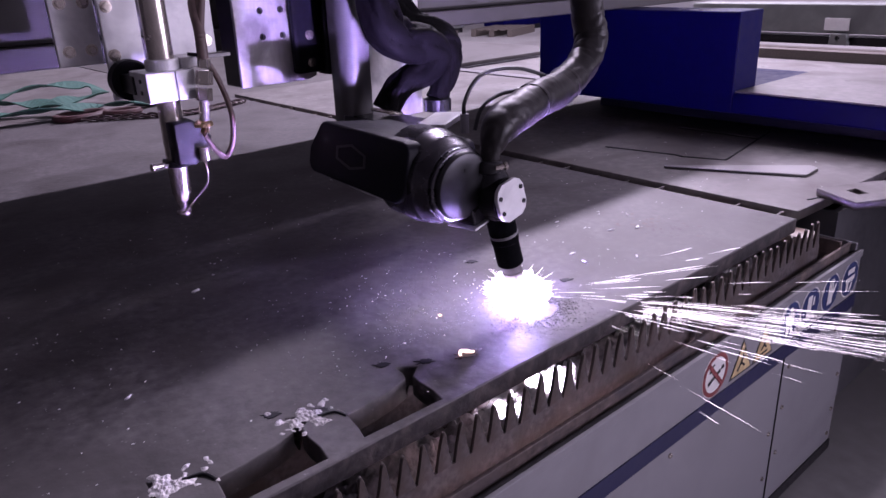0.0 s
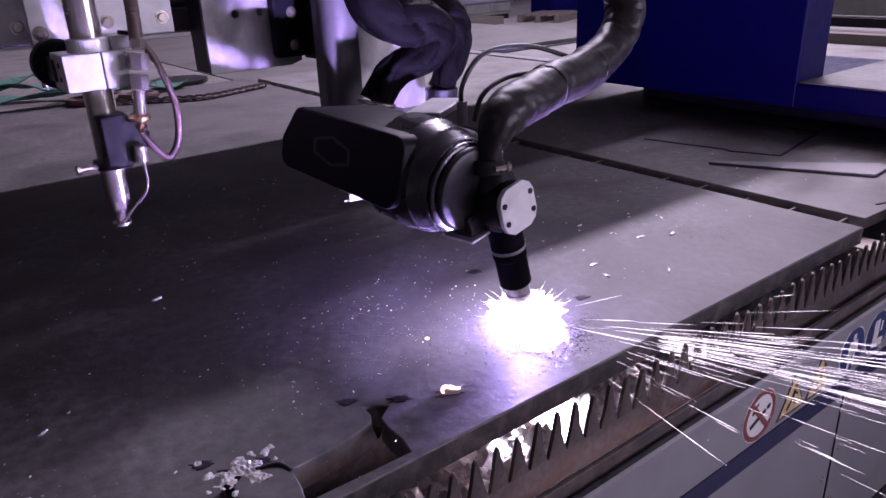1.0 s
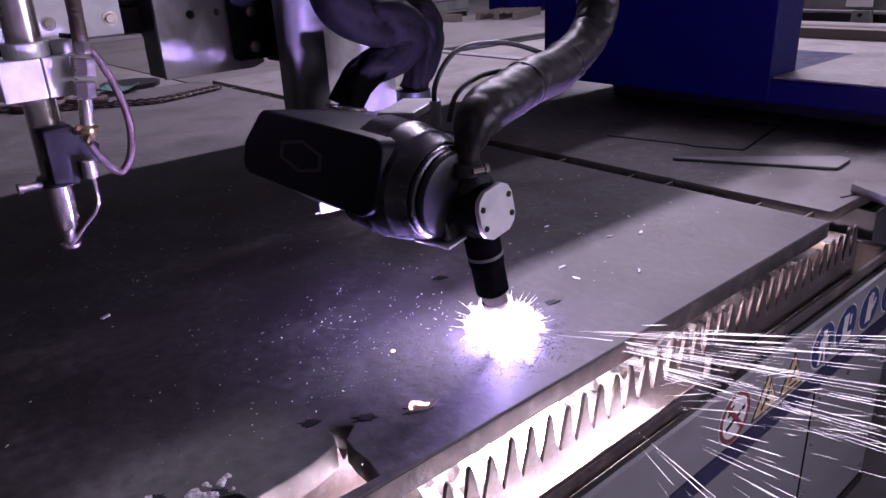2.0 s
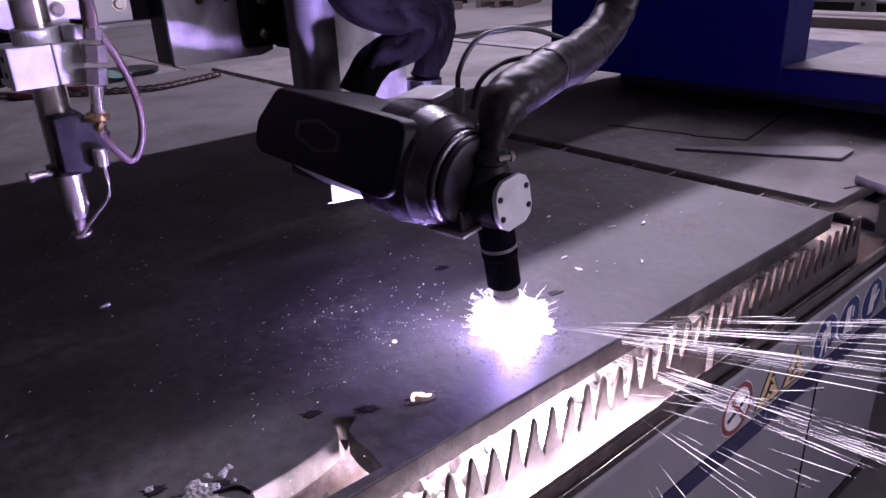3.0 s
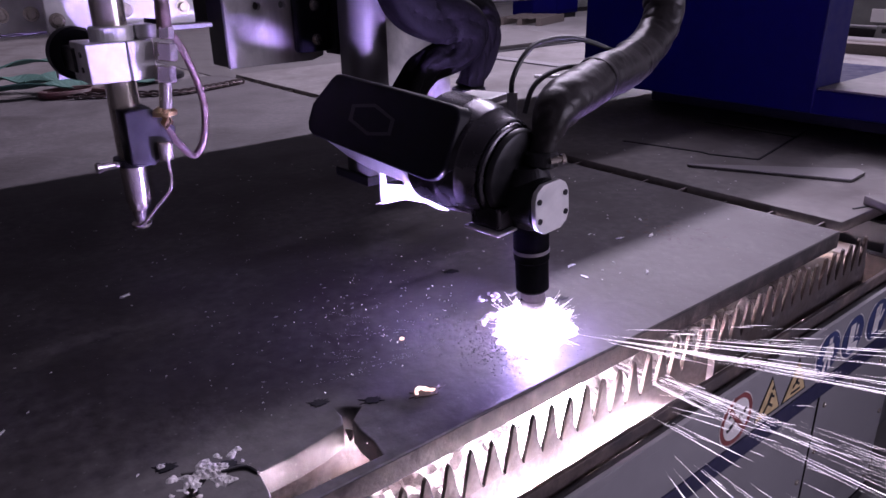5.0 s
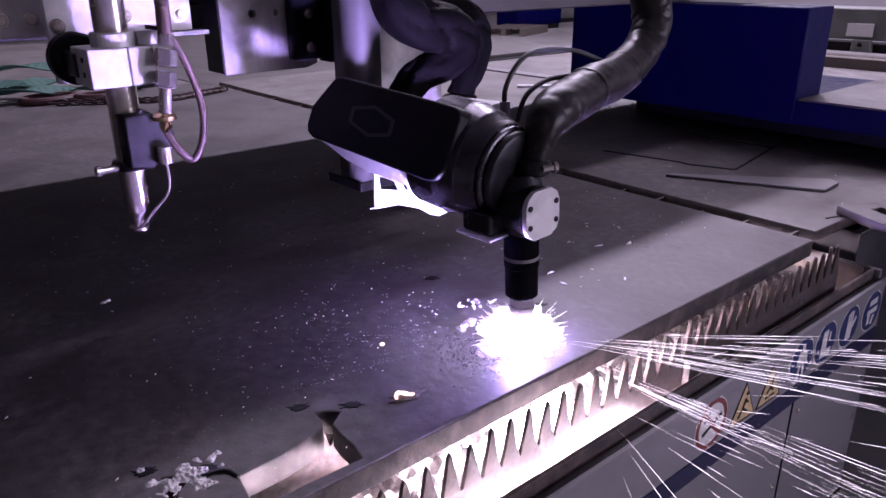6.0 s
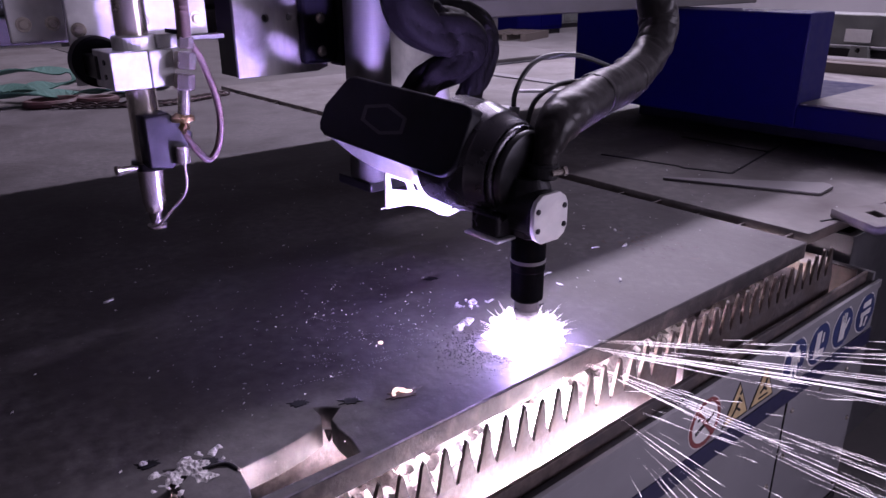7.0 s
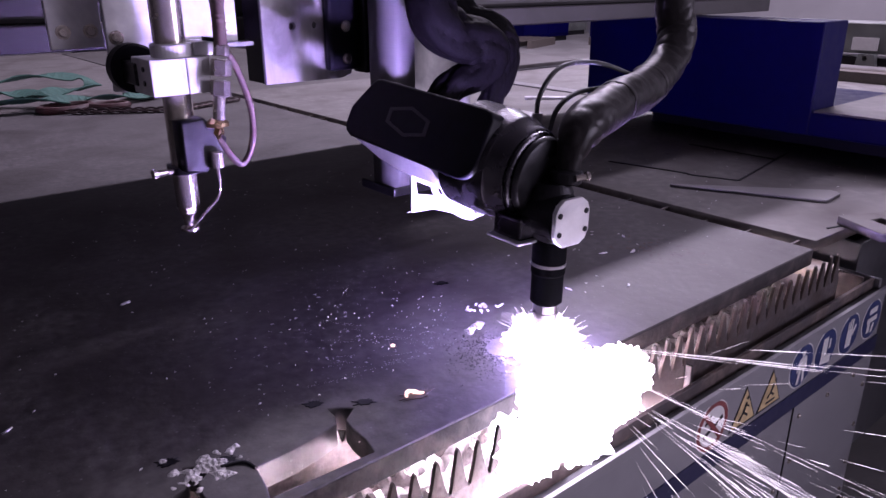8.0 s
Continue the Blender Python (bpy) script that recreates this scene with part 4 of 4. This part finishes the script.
for k in range(120):
    x = r.uniform(1.35, 2.5)
    chip(chips, (x, r.uniform(0.05, 1.5), -0.0075), r.uniform(0.0008, 0.0025))
tagged(part("metal_spatter", chips, CHIP), "bright metal spatter strewn over the plates", "spatter", kind="stuff")
sparkle = bmesh.new()
for k in range(46):
    a, d = r.gauss(2.3, 0.42), r.uniform(0.09, 0.36)
    chip(sparkle, (0.47 + d * math.cos(a), 0.13 + d * math.sin(a), 0.0012), r.uniform(0.0004, 0.0011), 1.0)
tagged(part("glowing_spatter", sparkle, SPARK), "still glowing spatter specks round the cut", "spatter", kind="stuff")
grit = bmesh.new()
for k in range(1700):
    a, d = r.uniform(0, 6.28), 0.035 + abs(r.gauss(0.02, 0.028))
    chip(grit, (0.458 + d * math.cos(a) * 1.15, 0.105 + d * math.sin(a) * 0.8, 0.0003), r.uniform(0.0003, 0.0011), 0.8)
tagged(part("burnt_grit", grit, BLACK_METAL), "dark burnt grit round the cut", "grit", kind="stuff")
flakes = ((0.958, 0.237, 30, 0.012), (0.043, 0.66, 20, 0.013), (0.90, 0.27, -20, 0.006), (1.02, 0.31, 60, 0.007), (0.72, 0.24, 10, 0.008), (0.80, 0.13, 40, 0.007), (0.70, 0.19, 100, 0.006), (0.55, 0.22, 15, 0.006), (0.53, 0.235, 70, 0.005), (0.50, 0.25, 35, 0.005), (0.86, 0.40, 0, 0.005), (-0.2, 0.35, 40, 0.006))
for x, y, turn, size in flakes:
    b = splat(0, 0, size * 0.26, int(x * 100) + 7, 5, 0.003, 3.4)
    tagged(part("metal_flake", b, CHIP), "bright curled metal flake on the plate", "metal flake", "metal flakes").matrix_basis = pose(x, y, 0, 0, 0, turn)
q = random.Random(61)
for k in range(16):
    b = splat(0, 0, q.uniform(0.0008, 0.0020), 400 + k, 4, q.uniform(0.002, 0.005), q.uniform(1.0, 2.2))
    tagged(part("metal_flake", b, CHIP), "bright metal crumb beside the cut", "metal flake", "metal flakes").matrix_basis = pose(0.505 + q.gauss(0, 0.022), 0.232 + q.gauss(0, 0.012), 0, 0, 0, q.uniform(0, 180))
stain = bmesh.new()
for k in range(60):
    x, y = 1.0 + r.gauss(0, 0.035), 0.20 + r.gauss(0, 0.05)
    chip(stain, (x, y, 0.0002), r.uniform(0.002, 0.005), 0.06)
tagged(part("rust_stain", stain, RIM), "dark rusty flecks on the plate", "stain", kind="stuff")

# ---- on the neighbouring sheet ----
def groove(points, w=0.010):
    bars = []
    for a, b in zip(points, points[1:]):
        a, b = Vector((*a, 0)), Vector((*b, 0))
        n = (b - a).normalized().cross(Vector((0, 0, 1))) * w / 2
        bars.append(slab([tuple((a + n)[:2]), tuple((b + n)[:2]), tuple((b - n)[:2]), tuple((a - n)[:2])], -0.0085, -0.0062))
    return join(*bars)


tagged(part("cut_line", groove([(1.603, 0.810), (1.655, 0.566), (1.648, 0.540), (1.694, 0.414)]), BLACK), "dark cut line in the worn sheet", "cut line", "cut lines")
tagged(part("cut_line", groove([(1.694, 0.414), (2.160, 0.499)], 0.007), BLACK), "dark cut line in the worn sheet", "cut line", "cut lines")
tagged(part("cut_line", groove([(2.024, 0.790), (2.028, 0.474)], 0.007), BLACK), "dark cut line in the worn sheet", "cut line", "cut lines")
tagged(part("cut_line", groove([(1.450, 0.052), (1.623, -0.005)], 0.005), BLACK), "dark cut line in the worn sheet", "cut line", "cut lines")
tagged(part("loose_panel", slab([(2.034, 0.480), (2.157, 0.502), (2.134, 0.82), (2.030, 0.785)], -0.0075, -0.004, [], 0.001), PLATE_OLD), "thin worn offcut lying on the sheet", "offcut")
strip = part("steel_strip", slab([(1.486, 0.500), (1.492, 0.506), (1.768, 0.184), (1.762, 0.168), (1.746, 0.153), (1.656, 0.147)], -0.0075, 0.0, [], 0.001), STRIP)
tagged(strip, "long tapered steel strip lying on the sheet", "steel strip")
part_sq = part("cut_part", slab([(1.500, 0.049), (1.66, -0.03), (1.74, -0.10), (1.67, -0.19), (1.437, -0.069)], -0.0075, 0.014, [[(1.525, -0.009), (1.562, -0.020), (1.538, -0.066), (1.506, -0.048)]], 0.002), PLATE_OLD)
tagged(part_sq, "thick cut steel part with a square hole", "cut part")
for k in range(26):
    tagged(part("slat_end", box(1.285, 0.06 + k * 0.115, -0.06, 1.34, 0.066 + k * 0.115, -0.014 - 0.004 * (k % 3), 0.001), SLAT), "rusty slat end showing in the gap", "slat", "slat ends")
tagged(part("support_ledge", box(1.272, -0.028, -0.070, 1.342, 3.0, -0.048, 0.003), PALE), "pale scorched ledge in the gap between plates", "ledge")

# ---- straps, chain, far hall ----
def band(points, w, t, material, name, label):
    line = smoothed(points, 8)
    bm = bmesh.new()
    rows = []
    for i, p in enumerate(line):
        way = (line[min(i + 1, len(line) - 1)] - line[max(i - 1, 0)]).normalized()
        side = way.cross(Vector((0, 0, 1))).normalized()
        lift = Vector((0, 0, 1)) * math.sin(i * 0.5) * 0.4
        n = (side + lift).normalized()
        o = n.cross(way).normalized() * t
        rows.append([bm.verts.new(p + q) for q in (n * w / 2, n * w / 2 + o, -n * w / 2 + o, -n * w / 2)])
    for a, b in zip(rows, rows[1:]):
        for k in range(4):
            bm.faces.new((a[k], a[(k + 1) % 4], b[(k + 1) % 4], b[k]))
    bm.faces.new(rows[0][::-1])
    bm.faces.new(rows[-1])
    bmesh.ops.recalc_face_normals(bm, faces=bm.faces[:])
    return part(name, bm, material, None, label)


sling = thing("lifting_sling", "crumpled green webbing lifting sling on the plate", "lifting sling")
for pts in ([(-0.4, 3.35, 0.03), (0.1, 3.45, 0.05), (0.45, 3.62, 0.09), (0.72, 3.62, 0.07), (0.75, 3.45, 0.04), (0.55, 3.3, 0.05), (0.3, 3.2, 0.03), (-0.2, 3.1, 0.03)],
            [(-0.5, 3.2, 0.02), (0.0, 3.15, 0.04), (0.35, 3.05, 0.05), (0.6, 3.1, 0.03), (0.8, 3.05, 0.03), (0.95, 3.1, 0.02)],
            [(0.2, 3.5, 0.06), (0.4, 3.4, 0.04), (0.5, 3.25, 0.04), (0.35, 3.15, 0.05)]):
    b = band(pts, 0.085, 0.006, STRAP, "webbing", "")
    b.parent = sling
chain = thing("chain", "rusty lifting chain lying across the plate", "chain")
line = smoothed([(0.50, 2.86, 0.012), (0.70, 2.74, 0.012), (0.88, 2.64, 0.012), (1.05, 2.68, 0.012), (1.22, 2.74, 0.012)], 9)
for i, p in enumerate(line[:-1]):
    way = line[i + 1] - p
    turn = math.degrees(math.atan2(way.y, way.x))
    ringp = [(0.020 * math.cos(a) * 1.3, 0.012 * math.sin(a), 0) for a in [2 * math.pi * k / 10 for k in range(11)]]
    link = tube(ringp, 0.0045, 6, 2)
    link.transform(Matrix.Translation(p) @ Matrix.Rotation(radians(turn), 4, "Z") @ Matrix.Rotation(radians(80 * (i % 2)), 4, "X"))
    part("link", link, CHAIN, chain)
red_hook = thing("hook_ring", "dull red lifting hook ring lying by the sling", "hook")
for x, y, q, turn in ((0.508, 2.986, 0.075, 12), (0.677, 2.913, 0.05, -20)):
    ring = tube([(q * 1.5 * math.cos(2 * math.pi * k / 14), q * math.sin(2 * math.pi * k / 14), 0) for k in range(15)], 0.016, 8, 2)
    ring.transform(pose(x, y, 0.016, 0, 0, turn))
    part("ring", ring, RED_PAINT, red_hook, "", True)
hook = thing("magnet_plate", "flat dark round plate lying by the sling", "round plate")
part("disc", turned([(0, 0.14), (0.02, 0.14)], (0.98, 3.25, 0.0), (0, 0, 1), 32), BLACK_METAL, hook)

far = thing("steel_sheet", "pale worn steel sheet on a far table", "steel sheet")
part("sheet", box(2.9, -1.5, -0.06, 4.6, 2.9, -0.03, 0.003), PLATE_OLD, far)
part("support", box(2.95, -1.4, -0.72, 4.5, 2.8, -0.062), BEAM_GREY, far)
rail = thing("travel_rail", "steel travel rail beside the table", "rail")
part("head", box(2.66, -6, -0.03, 2.74, 12, 0.0, 0.004), BRUSHED, rail)
part("web", box(2.68, -6, -0.72, 2.72, 12, -0.03), BEAM_GREY, rail)


def cabinet(x, y, w, d, h, material, label, base=-0.72):
    c = thing("machine_cabinet", label, "machine")
    body = part("body", box(x, y, base + 0.1, x + w, y + d, base + h, 0.01), material, c)
    part("plinth", box(x + 0.03, y + 0.03, base, x + w - 0.03, y + d - 0.03, base + 0.1), BLACK_METAL, c)
    for k in range(2):
        door = part("door", box(x + 0.02 + k * w / 2, y - 0.015, base + 0.16, x - 0.02 + (k + 1) * w / 2, y, base + h - 0.05, 0.004), material, c)
        part("door_handle", box(x + w / 2 - 0.05 + k * 0.08, y - 0.03, base + h * 0.5, x + w / 2 - 0.03 + k * 0.08, y - 0.015, base + h * 0.5 + 0.1, 0.003), BLACK_METAL, door)
    return c


cabinet(11.2, 10.6, 1.4, 0.6, 0.9, BLUE_PAINT, "blue machine cabinet on the far hall floor")
cabinet(12.6, 9.4, 1.2, 0.6, 0.75, BLUE_PAINT, "blue machine cabinet on the far hall floor")
cabinet(9.6, 11.4, 1.2, 0.6, 1.0, MACHINE_GREY, "grey machine cabinet on the far hall floor")
cabinet(13.2, 11.6, 1.2, 0.7, 0.9, MACHINE_GREY, "green-grey machine cabinet on the far hall floor")
cabinet(7.4, 12.6, 1.3, 0.7, 0.8, MACHINE_GREY, "green-grey machine cabinet on the far hall floor")
far_beam = thing("machine_beam", "green-grey machine beam on posts with a white plate", "machine")
part("beam", box(4.62, -3.0, 0.11, 4.9, 2.3, 0.29, 0.008), MACHINE_GREY, far_beam)
part("lower_rail", box(4.66, -3.0, 0.035, 4.85, 2.3, 0.085, 0.005), BLACK_METAL, far_beam, "black lower rail")
part("white_plate", box(4.61, 1.20, 0.13, 4.62, 1.35, 0.205, 0.001), WHITE, far_beam, "white plate")
lug = part("lug", slab([(1.19, 0.045), (1.30, 0.045), (1.29, 0.11), (1.20, 0.11)], 0, 0.05, [ring_points(0.016, 16, 1.25, 0.085)], 0.002, Matrix.Translation((4.58, 0, 0)) @ Matrix(((0, 0, 1, 0), (1, 0, 0, 0), (0, 1, 0, 0), (0, 0, 0, 1)))), MACHINE_GREY, far_beam)
for y in (-2.6, 0.2, 2.1):
    part("post", box(4.68, y, -0.72, 4.83, y + 0.12, 0.035, 0.005), MACHINE_GREY, far_beam)
bar = part("flat_bar", box(-0.11, -0.02, 0, 0.11, 0.02, 0.012, 0.002), ALU)
tagged(bar, "bright flat bar lying on the sheet", "flat bar").matrix_basis = pose(2.42, 1.84, -0.008, 0, 0, -42)


def pallet(x, y, turn):
    p = thing("pallet", "pale wooden pallet on the hall floor", "pallet", "pallets")
    for k in range(6):
        part("board", box(0, k * 0.16, 0.12, 1.2, k * 0.16 + 0.1, 0.145, 0.003), WOOD, p)
    for k in range(3):
        part("runner", box(0, k * 0.4, 0, 1.2, k * 0.4 + 0.1, 0.12, 0.003), WOOD, p)
    p.matrix_basis = pose(x, y, -0.72, 0, 0, turn)


pallet(10.4, 9.6, 20)
pallet(11.8, 8.6, -10)
pallet(8.6, 10.4, 5)
crate = thing("wooden_beam", "long pale timber on the far table", "timber")
part("timber", box(4.35, 0.2, -0.03, 4.45, 2.4, 0.03, 0.004), WOOD, crate)
part("timber", box(4.48, 0.3, -0.03, 4.56, 2.3, 0.03, 0.004), WOOD, crate)


def motions():
    for ob in (gantry, column, torch, bracket, carrier, sleeve, sleeve2):
        walk(ob, [(t, pose(x, y, 0)) for t, x, y in GANTRY_ROWS])
    rows, hoses = [], []
    for t, p, w in HEAD_ROWS:
        w = Vector([radians(a) for a in w])
        m = Matrix.Translation(p) @ Matrix.Rotation(w.length, 4, w if w.length else Vector((0, 0, 1)))
        rows.append((t, m))
        slip = max(0.0, min(0.028, 0.028 * (4.2 - t) / 2.7)) if t > 1.5 else 0.018 + 0.0067 * t
        hoses.append((t, Matrix.Translation(m @ Vector((0.015, 0.0, 0.285)) - Vector((slip, 0, 0)))))
    walk(head, rows)
    tail = Vector((-0.045, 0.36, 0.30))
    turns = []
    for t, p, roll in ARM_ROWS:
        k = min(HEAD_ROWS, key=lambda a: abs(a[0] - t))
        w = Vector([radians(a) for a in k[2]])
        end = Matrix.Translation(k[1]) @ Matrix.Rotation(w.length, 4, w if w.length else Vector((0, 0, 1))) @ tail
        swing = (tail - hub).rotation_difference(end - Vector(p)).to_matrix().to_4x4()
        turns.append((t, Matrix.Translation(p) @ swing @ Matrix.Rotation(radians(roll), 4, axis) @ Matrix.Translation(-hub)))
    walk(housing, turns)
    walk(hose, hoses)

    def tip(t):
        for (t0, a, _), (t1, b, _) in zip(HEAD_ROWS, HEAD_ROWS[1:]):
            if t0 <= t <= t1:
                return Vector(a).lerp(Vector(b), (t - t0) / (t1 - t0))

    steps = [k * 0.2 for k in range(41)]
    r = random.Random(5)
    spin = 0.0
    rows = []
    for t in steps:
        spin += r.uniform(25, 70)
        rows.append((t, Matrix.Translation(tip(t)) @ pose(0, 0, 0, r.uniform(-4, 4), r.uniform(-4, 4), spin)))
    walk(flash, rows)
    # the jet breaks through the plate after one second
    drop = lambda t: -0.224 if t < 1.05 else -0.105
    walk(jet, [(t, Matrix.Translation(tip(t) + Vector((0, -0.07 if t > 1 else 0, drop(t)))) @ pose(0, 0, 0, 0, 0, 40 * k)) for k, t in enumerate([0, 0.5, 1.0, 1.1, 1.5, 2, 2.5, 3, 3.5, 4, 4.5, 5, 5.5, 6, 6.5, 7, 7.5, 8])])
    # the plume comes out from under the plate's edge at the end
    walk(plume, [(t, Matrix.Translation((0.46, y, z))) for t, y, z in ((0, 0.12, -0.2), (4, 0.12, -0.2), (7.1, 0.12, -0.2), (7.5, 0.03, -0.11), (7.75, -0.045, -0.01), (8.0, -0.05, 0.0))])
    walk(drops, [(t, Matrix.Translation((x, y, z))) for t, x, y, z in ((0, 0.44, 0.1, -0.31), (0.95, 0.44, 0.1, -0.31), (1.15, 0.46, -0.060, -0.138), (2, 0.46, -0.060, -0.146), (3, 0.44, -0.060, -0.138), (4.5, 0.46, -0.060, -0.146), (6, 0.46, -0.060, -0.138), (7, 0.47, -0.060, -0.146), (8, 0.48, -0.060, -0.138))])
    for k, ob in enumerate(sprays):
        r = random.Random(200 + k)
        rows = []
        roll = r.uniform(0, 360)
        for t in steps:
            open_up = min(1, max(0, (t - 0.6) / 2.6))
            flat, low = k % 4 == 0, k % 4 == 2
            az = (-47 if flat else -55 if low else -49 + (k - 5) * 1.0) * open_up + (-47 + (k - 5) * 0.35) * (1 - open_up) + r.uniform(-1, 1) * (0.6 + open_up)
            el = (-1 + 0.4 * (k - 4) if flat else -3.6 if low else -21.5) * open_up - (5 if flat else 9) * (1 - open_up) + r.uniform(-1, 1) * (0.6 + open_up)
            roll += r.uniform(10, 60)
            start = tip(t) + Vector((0, 0, 0.012))
            if t > 7.5 and k > 1:  # the last sparks blow out from under the plate's edge
                az, el = -66 + (k - 5) * 3.5 + r.uniform(-2, 2), -27 + r.uniform(-4, 4)
                start = Vector((start.x + 0.03, -0.05, -0.03))
            rows.append((t, Matrix.Translation(start) @ pose(0, 0, 0, 0, 0, az) @ pose(0, 0, 0, 0, -el, 0) @ pose(0, 0, 0, roll)))
        walk(ob, rows)
    for k, ob in enumerate(falls):
        r = random.Random(300 + k)
        rows = []
        roll = 0
        for t in steps:
            roll += r.uniform(10, 60)
            low = -0.03 if t > 1.2 else 0.012
            p = tip(t)
            rows.append((t, Matrix.Translation((p.x, -0.045 if t > 1.2 else p.y, low)) @ pose(0, 0, 0, 0, 0, (-100 + 22 * k if t > 1.2 else -72 + 4 * k) + r.uniform(-6, 6)) @ pose(0, 0, 0, 0, (25 if t > 1.2 else 4) + r.uniform(-6, 6), 0) @ pose(0, 0, 0, roll)))
        walk(ob, rows)

motions()
